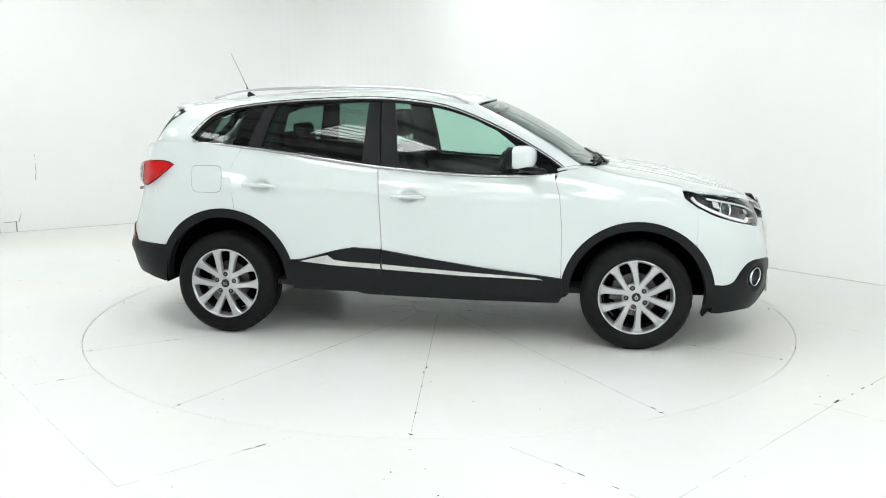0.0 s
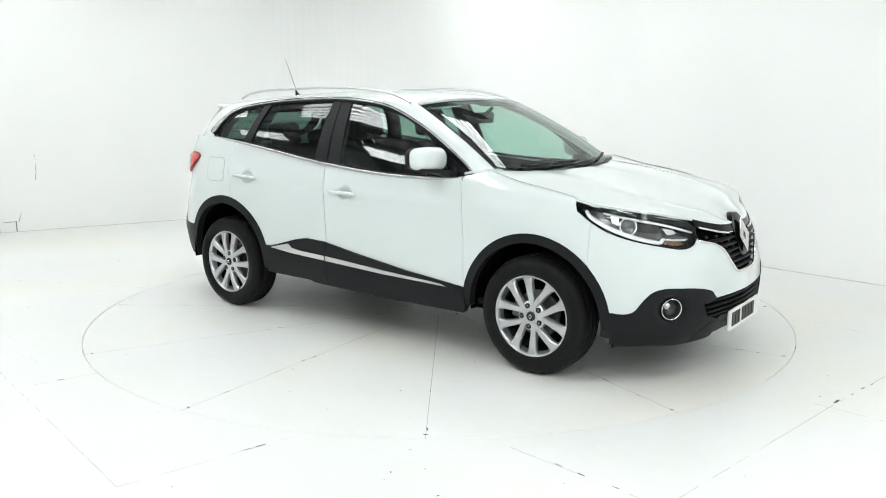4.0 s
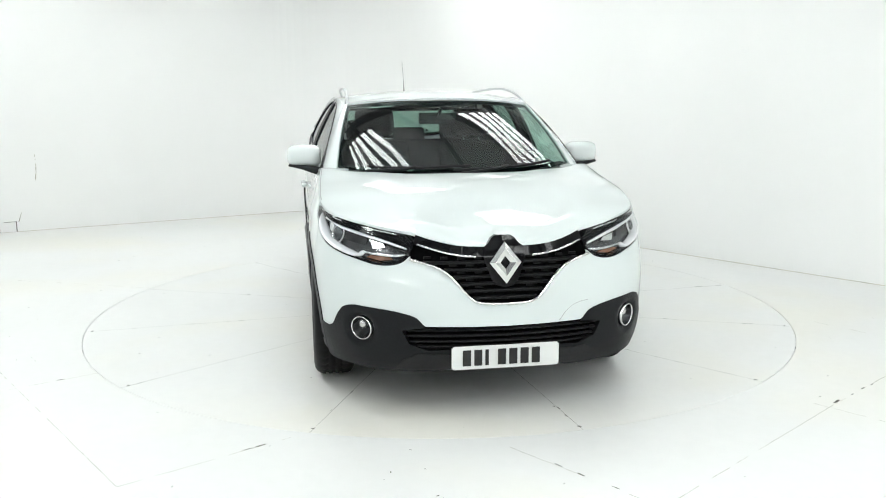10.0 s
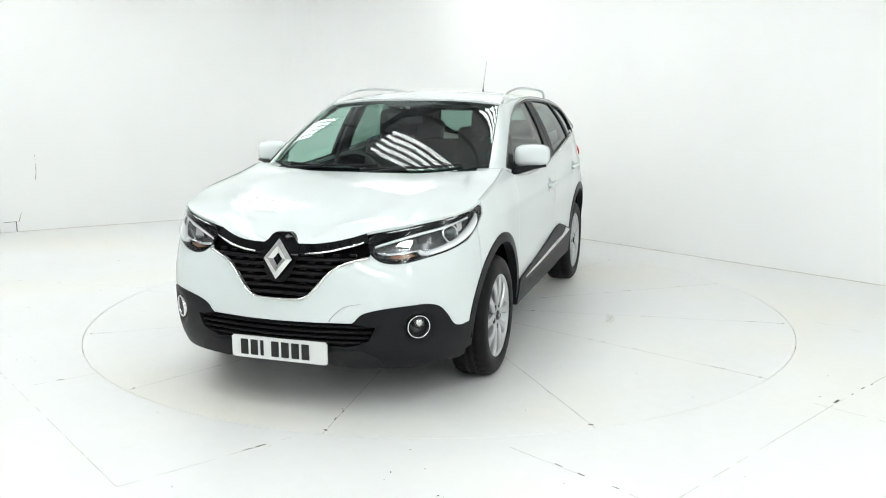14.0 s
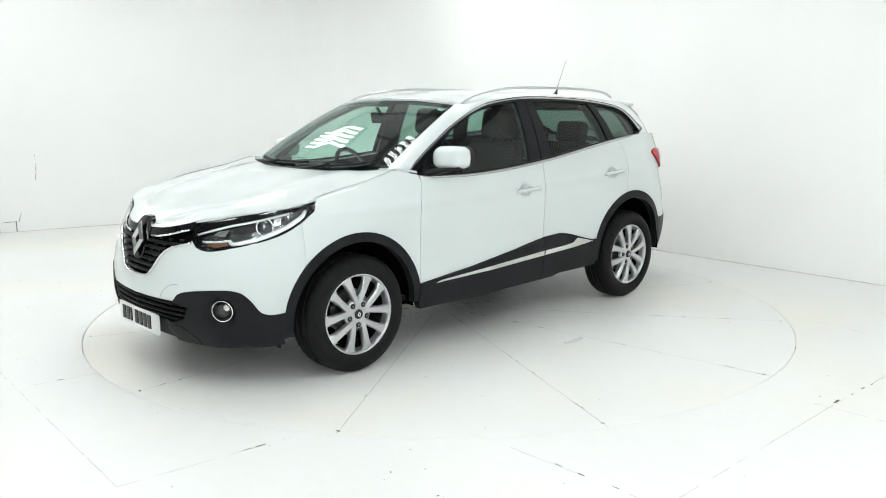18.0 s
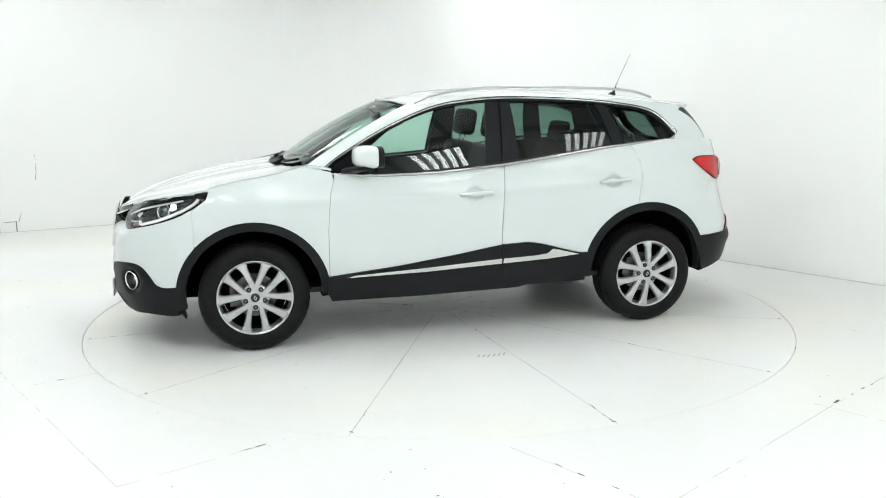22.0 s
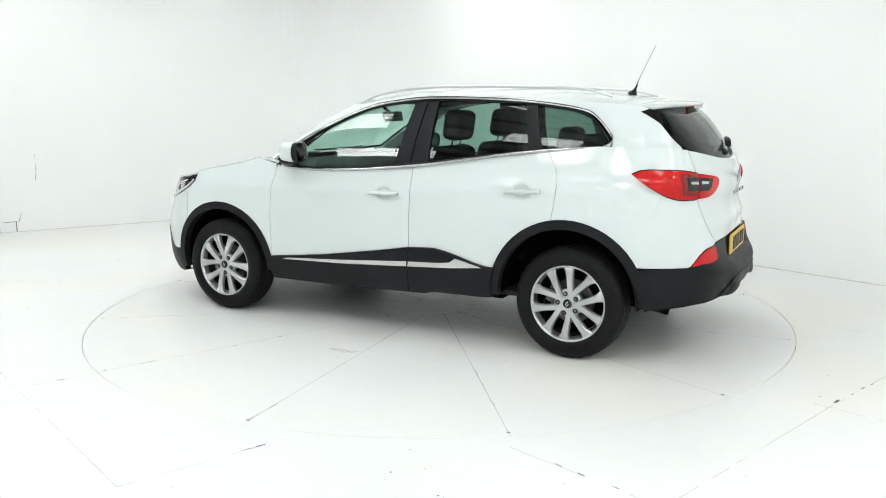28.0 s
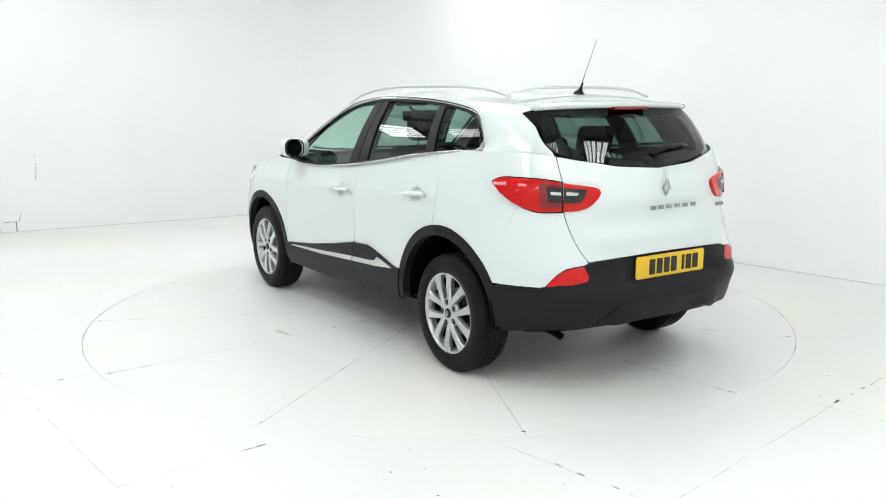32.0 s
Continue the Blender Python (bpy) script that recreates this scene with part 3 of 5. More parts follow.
def panel(name, fn, outline, mat, parent=None, step=(0.05, 0.05), thick=0.014, out=0.0, dents=(), label="", fine=(), waves=None):
    """A pressed sheet cut to an outline on one of the body surfaces, its edges folded inwards."""
    bm = bmesh.new()
    pts = []
    for p in outline:
        if not pts or abs(p[0] - pts[-1][0]) + abs(p[1] - pts[-1][1]) > 1e-5:
            pts.append(p)
    if abs(pts[0][0] - pts[-1][0]) + abs(pts[0][1] - pts[-1][1]) < 1e-5:
        pts.pop()
    bm.faces.new([bm.verts.new((a, b, 0)) for a, b in pts])
    lo, hi = np.min(pts, axis=0), np.max(pts, axis=0)
    for ax in (0, 1):
        cuts = set(np.round(np.arange(math.floor(lo[ax] / step[ax]) * step[ax], hi[ax], step[ax]), 5))
        for c, r, d in (f[ax] for f in fine):
            cuts |= set(np.round(np.arange(c - r, c + r, d), 5))
        for v in sorted(cuts):
            if lo[ax] + 1e-4 < v < hi[ax] - 1e-4:
                no = (1, 0, 0) if ax == 0 else (0, 1, 0)
                bmesh.ops.bisect_plane(bm, geom=bm.verts[:] + bm.edges[:] + bm.faces[:], plane_co=[c * v for c in no], plane_no=no, dist=1e-5)
    bm.verts.ensure_lookup_table()
    co = np.array([v.co[:] for v in bm.verts])
    a, b = co[:, 0], co[:, 1]
    off = np.full(len(a), float(out))
    for ca, cb, ra, rb, depth in dents:
        r2 = ((a - ca) / ra) ** 2 + ((b - cb) / rb) ** 2
        off -= depth * np.clip(1.6 * (1 - r2), 0, 1) ** 1.2
    if waves is not None:
        off += waves(a, b)
    top, deep = fn(a, b, off), fn(a, b, off - thick)
    for v, p in zip(bm.verts, top):
        v.co = p
    bm.normal_update()
    s = sum(f.normal.dot(Vector(top[f.verts[0].index] - deep[f.verts[0].index])) for f in bm.faces)
    if s < 0:
        bmesh.ops.reverse_faces(bm, faces=bm.faces)
    edges = [e for e in bm.edges if e.is_boundary]
    twin = {}
    for e in edges:
        e.smooth = False
        loop = e.link_loops[0]
        v1, v2 = loop.vert, loop.link_loop_next.vert
        for v in (v1, v2):
            if v not in twin:
                twin[v] = bm.verts.new(deep[v.index])
        bm.faces.new((v2, v1, twin[v1], twin[v2]))
    return part(name, bm, mat, parent if parent is not None else car, label, smooth=True)


def sides(name, fn, outline, mat, **kw):
    """The same sheet on the left and on the right flank."""
    made = []
    for s in (1, -1):
        k = dict(kw)
        if "dents" in k:
            k["dents"] = [(s * c[0], *c[1:]) for c in k["dents"]]
        if "fine" in k:
            k["fine"] = [((s * f[0][0], *f[0][1:]), f[1]) for f in k["fine"]]
        made.append(panel(name, fn, [(s * a, b) for a, b in outline], mat, **k))
    return made


def arc(bc, zc, r, a0, a1, n=20):
    return [(bc + r * math.cos(radians(a0 + (a1 - a0) * i / n)), zc + r * math.sin(radians(a0 + (a1 - a0) * i / n))) for i in range(n + 1)]


FB, FZ, RB, RZ = 1.497, 0.34, 4.132, 0.365    # wheel arch centres round the flank
FR, RR, INNER = 0.465, 0.475, 0.414
LAMP_LOW = curve([(.475, .795), (.52, .762), (.61, .749), (.77, .772), (.92, .802), (1.06, .842), (1.15, .887)], 3)
GRILLE_LOW = curve([(0, .577), (.11, .58), (.155, .594), (.20, .635), (.25, .69), (.30, .732), (.36, .757), (.475, .782)], 3)
CLAD_TOP = [(0, .47), (.15, .47), (.385, .473)] + curve([(.40, .485), (.43, .515), (.52, .54), (.69, .558), (.76, .558), (.82, .54), (.87, .49), (.91, .437), (.96, .42), (1.04, .424)], 3)

# bumper skin, wings, doors, rear wings, tailgate, bonnet, roof
panel("front_bumper", belt, both(CLAD_TOP + [p for p in arc(FB, FZ, FR, 169, 137, 8)] + [(1.15, .887)] + LAMP_LOW[::-1] + GRILLE_LOW[::-1]), PAINT)
BONNET_EDGE = [(b, float(spline(BONNET_EDGE_B, BONNET_EDGE_Z, b))) for b in (1.25, 1.32, 1.4, 1.47, 1.55, 1.62, 1.68, 1.74, 1.79, 1.84)]
WING = [p for p in arc(FB, FZ, FR, 136, 12.5, 16)] + [(1.955, .44), (1.955, .74), (1.972, .95), (2.0, 1.045), (1.985, 1.092)] + \
    [(b, z - .007) for b, z in BONNET_EDGE[::-1]] + [(1.25, .99), (1.235, .945), (1.155, .887)]
sides("front_wing", belt, WING, PAINT, step=(.05, .02))
DOOR_F = [(2.006, 1.083), (2.004, 1.045), (1.976, .95), (1.959, .74), (1.959, .446), (2.395, .492), (2.795, .55), (3.080, .598), (3.082, .73), (3.102, 1.118), (2.8, 1.088), (2.47, 1.070), (2.2, 1.073)]
DOOR_R = curve([(3.108, 1.118), (3.088, .73), (3.086, .599)], 3) + curve([(3.265, .608), (3.375, .588), (3.615, .525), (3.70, .52)], 4) + \
    arc(RB, RZ, RR, 158, 100, 9) + curve([(4.046, .836), (4.072, 1.02), (4.062, 1.12), (4.002, 1.226)], 4) + curve([(3.82, 1.213), (3.5, 1.175), (3.3, 1.148), (3.108, 1.118)], 3)
HANDLE = ((2.90, 0.935), (3.865, 0.988))
sides("front_door", belt, DOOR_F, PAINT, step=(.05, .02), dents=[(*HANDLE[0], .062, .044, .018)], fine=[((HANDLE[0][0], .09, .012), (HANDLE[0][1], .042, .008))])
sides("rear_door", belt, DOOR_R, PAINT, step=(.05, .02), dents=[(*HANDLE[1], .062, .044, .018)], fine=[((HANDLE[1][0], .09, .012), (HANDLE[1][1], .042, .008))])
GATE_EDGE = curve([(5.085, .716), (5.04, .77), (4.975, .88), (4.94, .97), (4.93, 1.11), (4.905, 1.185), (4.885, 1.24)], 3)
SEAM_LINE = [(4.487, .682), (4.60, .83), (4.67, .985)]
WING_R = [(4.008, 1.226), (4.067, 1.12), (4.077, 1.02), (4.051, .836)] + arc(RB, RZ, RR, 99, 42.5, 10) + SEAM_LINE + [(4.92, .983), (4.925, 1.11), (4.90, 1.185), (4.878, 1.243), (4.70, 1.26), (4.5, 1.262), (4.27, 1.258), (4.1, 1.24)]
sides("rear_wing", belt, WING_R, PAINT, step=(.05, .02))
BUMP_R = arc(RB, RZ, RR, 41, 28, 4) + [(4.70, .592), (4.83, .593), (4.85, .60)] + curve([(4.905, .66), (4.955, .69), (5.06, .704), (5.08, .712)], 3) + \
    [(a - .005, b) for a, b in GATE_EDGE[1:9]] + [(4.93, .980), (4.672, .982)] + SEAM_LINE[::-1][1:]
sides("rear_bumper_corner", belt, BUMP_R, PAINT)
GATE = [(BELT_END, .725), (5.52, .725), (5.28, .722)] + GATE_EDGE + [(5.08, 1.217), (5.3, 1.186), (BELT_END, 1.167)]
panel("tailgate", belt, GATE + [(2 * BELT_END - a, b) for a, b in GATE[::-1]][1:-1], PAINT, step=(.05, .03),
      waves=lambda b, z: (.013 * np.exp(-((z - .815) / .035) ** 2) - .010 * np.exp(-((z - .93) / .06) ** 2)) * np.clip((.62 - np.abs(b - BELT_END)) / .15, 0, 1))
panel("bonnet", bonnet, [(.03, -1), (1.835, -1), (1.835, -.93), (1.775, -.80), (1.68, -.47), (1.645, 0), (1.68, .47), (1.775, .80), (1.835, .93), (1.835, 1), (.03, 1)], PAINT, step=(.04, .025),
      waves=lambda b, k: (0.008 * np.exp(-((np.abs(k) - .60) / .12) ** 2) - .003 * np.exp(-((np.abs(k) - .30) / .15) ** 2)) * np.clip(b / .4, 0, 1) * np.clip((1.84 - b) / .2, 0, 1))
for s in (1, -1):
    panel("wing_cap", bonnet, [(1.84, s * .80), (1.84, s), (1.99, s), (2.0, s * .9), (1.95, s * .84)], PAINT, step=(.03, .03))
panel("cowl", bonnet, [(1.835, -.95), (1.90, -.86), (1.75, -.47), (1.72, 0), (1.75, .47), (1.90, .86), (1.835, .95), (1.775, .80), (1.675, .47), (1.635, 0), (1.675, -.47), (1.775, -.80)], BLACK, out=-.012)
panel("roof", roof, [(.5, -1), (8.6, -1), (9.4, -1), (9.93, -1), (9.93, 1), (9.4, 1), (8.6, 1), (.5, 1), (.07, 1), (.07, -1)], PAINT, step=(.3, .08))

DLO = curve([(2.92, .015), (2.89, .13), (2.95, .38), (3.1, .62), (3.4, .80), (3.85, .91), (4.55, .955), (5.15, .973), (5.65, .955), (6.16, .90), (6.75, .79), (6.97, .69), (7.11, .50), (7.22, .25), (7.255, .12), (7.23, .035), (7.12, -.008)], 4)
FRAME = [(2.18, -.03), (2.18, .2), (2.19, .6), (2.18, 1.0)] + [(u, 1.0) for u in (2.5, 3, 4, 5, 6, 7, 8, 8.35)] + [(8.34, .935), (7.95, .82), (8.22, .62), (8.30, .56)] + curve([(8.37, .36), (8.44, .23), (8.60, .09)], 3) + \
    [(8.62, -.02), (8.0, -.02), (7.2, -.02)] + DLO[::-1] + [(2.92, -.03), (2.5, -.05)]
sides("side_frame", cabin, FRAME, PAINT, step=(.12, .08), thick=.03)

# glass
panel("windscreen", cabin, both([(0, -.01), (1.3, -.01), (1.9, .01), (2.15, .03), (2.165, .5), (2.15, .945), (1.8, .955), (0, .955)]), GLASS, step=(.15, .08), thick=.004, out=-.004)
panel("screen_border", cabin, both([(0, -.012), (1.3, -.012), (1.9, .008), (2.155, .03), (2.06, .04), (1.85, .05), (1.3, .045), (0, .045)]), GLOSS, step=(.2, .1), thick=.003, out=-.009)
for s in (1, -1):
    panel("screen_border", cabin, [(s * a, b) for a, b in [(2.155, .03), (2.17, .5), (2.155, .955), (2.03, .94), (2.06, .5), (2.06, .04)]], GLOSS, step=(.2, .1), thick=.003, out=-.009)
panel("screen_border", cabin, both([(0, .957), (1.8, .957), (2.15, .955), (2.03, .925), (1.7, .92), (.5, .92), (.35, .87), (0, .87)]), GLOSS, step=(.2, .1), thick=.003, out=-.009)
top_f = [p for p in DLO if 3.0 < p[0] < 4.79 and p[1] > .5]
sides("front_window", cabin, [(3.25, .02), (3.22, .2), (3.17, .55)] + top_f + [(4.80, .945), (4.80, .01)], GLASS, step=(.2, .12), thick=.004, out=-.012)
sides("mirror_base", cabin, [(2.93, .0), (2.90, .13), (2.955, .38), (3.09, .60), (3.17, .66), (3.22, .2), (3.27, .0)], GLOSS, step=(.2, .12), thick=.01, out=-.004)
sides("door_pillar_trim", cabin, [(4.80, .0), (4.965, .0), (4.985, .955), (4.80, .95)], BLACK, step=(.1, .1), thick=.012, out=-.003)
sides("door_pillar_trim", cabin, [(4.985, .0), (5.15, .0), (5.13, .962), (5.0, .96)], BLACK, step=(.1, .1), thick=.012, out=-.003)
sides("rear_door_window", cabin, [(5.15, .0), (6.10, .005), (6.05, .895), (5.65, .94), (5.13, .957)], PRIVACY, step=(.2, .12), thick=.004, out=-.012)
sides("rear_pillar_trim", cabin, [(6.10, .0), (6.26, .005), (6.17, .88), (6.05, .90)], BLACK, step=(.1, .1), thick=.012, out=-.003)
sides("quarter_window", cabin, [(6.26, .005), (7.15, .01), (7.22, .06), (7.19, .2), (7.08, .5), (6.94, .67), (6.72, .77), (6.17, .88)], PRIVACY, step=(.2, .12), thick=.004, out=-.012)
REAR_GLASS = [(10, .0), (9.33, .0), (9.02, .02), (8.69, .09), (8.49, .23), (8.44, .44), (8.42, .80), (8.5, .93), (9, .96), (10, .96)]
mirror_u = lambda half: half + [(20 - a, b) for a, b in half[::-1]][1:-1]
panel("rear_window", cabin, mirror_u(REAR_GLASS), REAR_TINT, step=(.12, .12), thick=.004, out=.001)
for s in (1, -1):
    panel("rear_window_border", cabin, [(s * a, b) for a, b in [(8.69, .09), (8.49, .23), (8.44, .44), (8.42, .80), (8.5, .93), (9.0, .90), (8.88, .78), (8.82, .46), (8.92, .26), (9.10, .15), (9.02, .02)]], GLOSS, step=(.12, .12), thick=.003, out=-.006)
    panel("spoiler_fin", cabin, [(s * a, b) for a, b in [(7.945, .82), (8.335, .937), (8.36, 1.0), (8.60, 1.0), (8.53, .80), (8.47, .66), (8.43, .545), (8.295, .555), (8.215, .615)]], GLOSS, step=(.12, .12), thick=.02, out=.003)
panel("rear_window_border", cabin, mirror_u([(10, .0), (9.33, .0), (9.02, .02), (8.95, .13), (9.3, .09), (10, .09)]), GLOSS, step=(.12, .12), thick=.003, out=-.006)
panel("rear_window_border", cabin, mirror_u([(10, .77), (9.2, .78), (8.75, .80), (8.5, .90), (9, .965), (10, .965)]), GLOSS, step=(.12, .12), thick=.003, out=-.006)


def line3d(fn, pts, out=0.0, mirror=1):
    p = np.array(pts)
    return [tuple(q) for q in fn(p[:, 0] * mirror, p[:, 1], np.full(len(p), out))]


def bar(name, fn, pts, w, h, mat, out=0.0, mirror=1, up=(0, 1, 0.3), sides_n=8, parent=None, square=2.0):
    bm = bmesh.new()
    sweep(bm, line3d(fn, pts, out, mirror), w, h, up, sides_n, square=square)
    return part(name, bm, mat, parent or car, smooth=True)


# bright strips round the side windows
for s in (1, -1):
    n = len(DLO)
    w = [0.0105 + 0.017 * math.exp(-((i - n * 0.86) / (n * 0.07)) ** 2) for i in range(n)]
    bar("window_gap", cabin, DLO, 0.002, [k + .006 for k in w], GLOSS, 0.001, s, up=(0, 0.3, 1) if s > 0 else (0, -0.3, 1))
    bar("window_strip", cabin, DLO, 0.004, w, BRIGHT, 0.003, s, up=(0, 0.3, 1) if s > 0 else (0, -0.3, 1))
    bar("window_strip", cabin, [(u, -.012) for u in np.linspace(2.92, 7.12, 40)], 0.006, 0.010, BRIGHT, 0.004, s, up=(0, s * 0.3, 1))
    bar("window_seal", cabin, [(u + (.05 if u < 3.3 else -.05 if u > 6.8 else 0), w - .03) for u, w in DLO[3:-6]], 0.004, 0.009, GLOSS, 0.0, s, up=(0, 0.3, 1) if s > 0 else (0, -0.3, 1))
    bar("waist_seal", cabin, [(u, .022) for u in np.linspace(3.25, 6.1, 30)], 0.005, 0.006, BLACK, -0.004, s, up=(0, s * 0.3, 1))

# black cladding
CLAD_F = CLAD_TOP[2:] + arc(FB, FZ, FR, 170, 192, 5) + [(1.0, .236), (.80, .243), (.62, .233), (.43, .232), (0, .232)]
half = [(0, .346), (.37, .352), (.465, .385), (.50, .452), (.395, .468)] + CLAD_F
panel("front_bumper_cladding", belt, half + [(-a, b) for a, b in half[::-1] if a > 1e-6], BLACK, out=.004, thick=.05, waves=lambda b, z: -.03 * np.clip((.32 - np.abs(b)) / .03, 0, 1) * np.clip((.40 - z) / .02, 0, 1), dents=[(.71, .445, .10, .09, .02), (-.71, .445, .10, .09, .02), (.71, .447, .064, .064, .055), (-.71, .447, .064, .064, .055)], fine=[((.71, .11, .01), (.445, .1, .01)), ((-.71, .11, .01), (.445, .1, .01))])
panel("front_intake", belt, both([(0, .345), (.37, .35), (.465, .383), (.50, .455), (.40, .470), (0, .470)]), DARK, out=-.05, thick=.005)
for z, e in ((.452, .485), (.424, .48), (.397, .465), (.372, .43)):
    bar("intake_slat", belt, [(e * k / 12, z) for k in range(-12, 13)], 0.014, 0.0065, MATT, -.018, up=(0, 0, 1))
panel("chin_insert", belt, both([(0, .30), (.20, .30), (.30, .33), (.42, .34), (.50, .30), (.56, .236), (.30, .24), (0, .24)]), GREY, waves=lambda b, z: -.03 * np.clip((.32 - np.abs(b)) / .03, 0, 1), out=.008, thick=.02)
sides("front_arch_trim", belt, arc(FB, FZ, FR + .002, 188, 0, 30) + arc(FB, FZ, INNER, 0, 188, 30), BLACK, out=.005, thick=.05, step=(.04, .05))
sides("rear_arch_trim", belt, arc(RB, RZ, RR + .002, 182, -2, 30) + arc(RB, RZ, INNER + .006, -2, 182, 30), BLACK, out=.006, thick=.05, step=(.04, .05))
SILL_F = [(1.955, .442), (2.395, .490), (2.795, .547), (3.081, .596), (3.075, .30), (2.5, .285), (1.97, .285), (1.945, .33)]
SILL_R = [(3.086, .596)] + curve([(3.265, .605), (3.375, .585), (3.615, .523), (3.69, .52)], 4) + [(3.665, .42), (3.67, .33), (3.59, .325), (3.255, .32), (3.20, .305), (3.080, .30)]
sides("front_door_cladding", belt, SILL_F, BLACK, out=.014, thick=.05)
sides("rear_door_cladding", belt, SILL_R, BLACK, out=.014, thick=.05)
sides("door_moulding", belt, [(2.065, .434), (2.115, .447), (2.575, .472), (3.078, .507), (3.074, .474), (2.575, .447)], SATIN, out=.021, thick=.012, step=(.1, .05))
sides("door_moulding", belt, [(3.090, .507), (3.305, .517), (3.39, .527), (3.43, .556), (3.47, .548), (3.615, .513), (3.40, .492), (3.084, .475)], SATIN, out=.021, thick=.012, step=(.1, .05))
CLAD_R = arc(RB, RZ, RR, 26, -4, 5) + [(4.60, .335), (4.80, .365), (5.0, .372), (5.13, .385), (5.3, .385), (BELT_END, .385), (BELT_END, .722), (5.52, .722), (5.28, .719), (5.085, .712), (5.06, .702)] + \
    curve([(5.06, .702), (4.955, .688), (4.905, .658), (4.85, .599)], 3) + [(4.83, .591), (4.70, .590)]
half = CLAD_R[11:] + CLAD_R[:11]
panel("rear_bumper", belt, half + [(2 * BELT_END - a, b) for a, b in half[::-1]], BLACK, out=.006, thick=.05, step=(.05, .025),
      waves=lambda b, z: (.014 * np.exp(-((z - .55) / .045) ** 2) * np.clip((.82 - np.abs(b - BELT_END)) / .12, 0, 1))
      - (.016 + .032 * np.exp(-((z - .60) / .03) ** 2)) * np.clip((z - .575) / .015, 0, 1) * np.clip((.40 - np.abs(b - BELT_END - .06)) / .05, 0, 1))
panel("rear_skid", belt, (lambda c: c + [(2 * BELT_END - a, b) for a, b in c[::-1]][1:-1])([(BELT_END, .50), (5.35, .50), (5.24, .485), (5.14, .415), (5.12, .392), (5.22, .382), (5.30, .392), (5.36, .415), (BELT_END, .415)]), BLACK, out=.014, thick=.03, step=(.03, .02),
      waves=lambda b, z: .020 * np.exp(-((np.abs(b - BELT_END) - .30) / .09) ** 4) * np.clip((.47 - z) / .05, 0, 1))
panel("rear_valance", belt, (lambda c: c + [(2 * BELT_END - a, b) for a, b in c[::-1]][1:-1])([(BELT_END, .42), (5.13, .40), (4.95, .38), (4.66, .35), (4.70, .33), (5.0, .35), (BELT_END, .38)]), DARK, out=-.05, thick=.01)

# underbody, wheel housings, engine bay and boot walls
bm = bmesh.new()
box_bm(bm, -1.75, 1.90, -.55, .55, .29, .36)
part("floor_pan", bm, DARK, car)
for nm, dims in (("sill_box", (-.85, .90, -.72, .72, .288, .33)), ("engine_bay", (1.0, 1.90, -.56, .56, .30, .82)), ("boot_floor", (-1.98, -.95, -.60, .60, .36, .80))):
    bm = bmesh.new()
    box_bm(bm, *dims)
    part(nm, bm, DARK, car)
for s in (1, -1):
    for x, z in ((1.325, FZ), (-1.31, RZ)):
        bm = bmesh.new()
        ring = lambda y: [bm.verts.new((x + .43 * math.cos(radians(a)), s * y, z + .43 * math.sin(radians(a)))) for a in range(-2, 185, 6)]
        a, b = ring(.852), ring(.56)
        for i in range(len(a) - 1):
            bm.faces.new((a[i], a[i + 1], b[i + 1], b[i]))
        bm.faces.new(b)
        part("wheel_housing", bm, DARK, car)
bm = bmesh.new()
sweep(bm, [(-1.70, .45, .275), (-1.77, .45, .270), (-1.83, .45, .256)], .022, .022, sides=12)
part("exhaust_pipe", bm, DARK, car, smooth=True)
for s in (1, -1):
    bm = bmesh.new()
    v = [bm.verts.new(p) for p in ((1.76, s * .76, .25), (1.76, s * .60, .25), (1.74, s * .62, .19), (1.74, s * .72, .19), (1.775, s * .76, .25), (1.775, s * .60, .25))]
    bm.faces.new(v[:4]), bm.faces.new((v[4], v[5], v[2], v[3]))
    part("air_flap", bm, BLACK, car)

# ---- front: grille, emblem, lamps, plate ----
GR = [(0, .842), (.12, .842), (.25, .850), (.38, .873), (.455, .890), (.462, .845), (.475, .795), (.475, .784)] + GRILLE_LOW[::-1][1:]
grille = panel("grille", belt, both(GR), DARK, out=-.028, thick=.02, step=(.06, .05))
low_b = lambda z: float(np.interp(z, [p[1] for p in GRILLE_LOW], [p[0] for p in GRILLE_LOW]))
for k, z in enumerate((.605, .638, .671, .704, .737, .770)):
    e = min(low_b(z), .475) - .012
    bar("grille_bar", belt, [(e * i / 10, z - .004 * abs(i) / 10) for i in range(-10, 11)], .013, .008, MATT, -.014, up=(0, 0, 1), parent=grille, square=4)
    for i in range(-5, 6):
        b = (i + .5 * (k % 2)) * .085
        if abs(b) < e - .02 and abs(b) > .11 and z < .80:
            bm = bmesh.new()
            p = belt(b, z + .018, -.016)
            box_bm(bm, -.008, .004, -.017, .017, -.006, .006)
            bmesh.ops.translate(bm, verts=bm.verts, vec=p)
            part("grille_rib", bm, MATT, grille)
panel("grille_top", belt, both([(0, .842), (.12, .842), (.25, .850), (.38, .873), (.455, .890), (.462, .848), (.38, .826), (.24, .803), (.12, .795), (0, .795)]), GLOSS, out=-.002, thick=.03, parent=grille)
for s in (1, -1):
    bar("grille_strip", belt, [(.14, .797), (.21, .802), (.29, .814), (.37, .832), (.44, .848)], .005, .006, CHROME, .004, s, up=(0, 0, 1), parent=grille)
bar("grille_frame", belt, [(-a, b) for a, b in GRILLE_LOW[::-1]] + GRILLE_LOW[1:], .007, .008, CHROME, .004, up=(1, 0, 0), parent=grille)
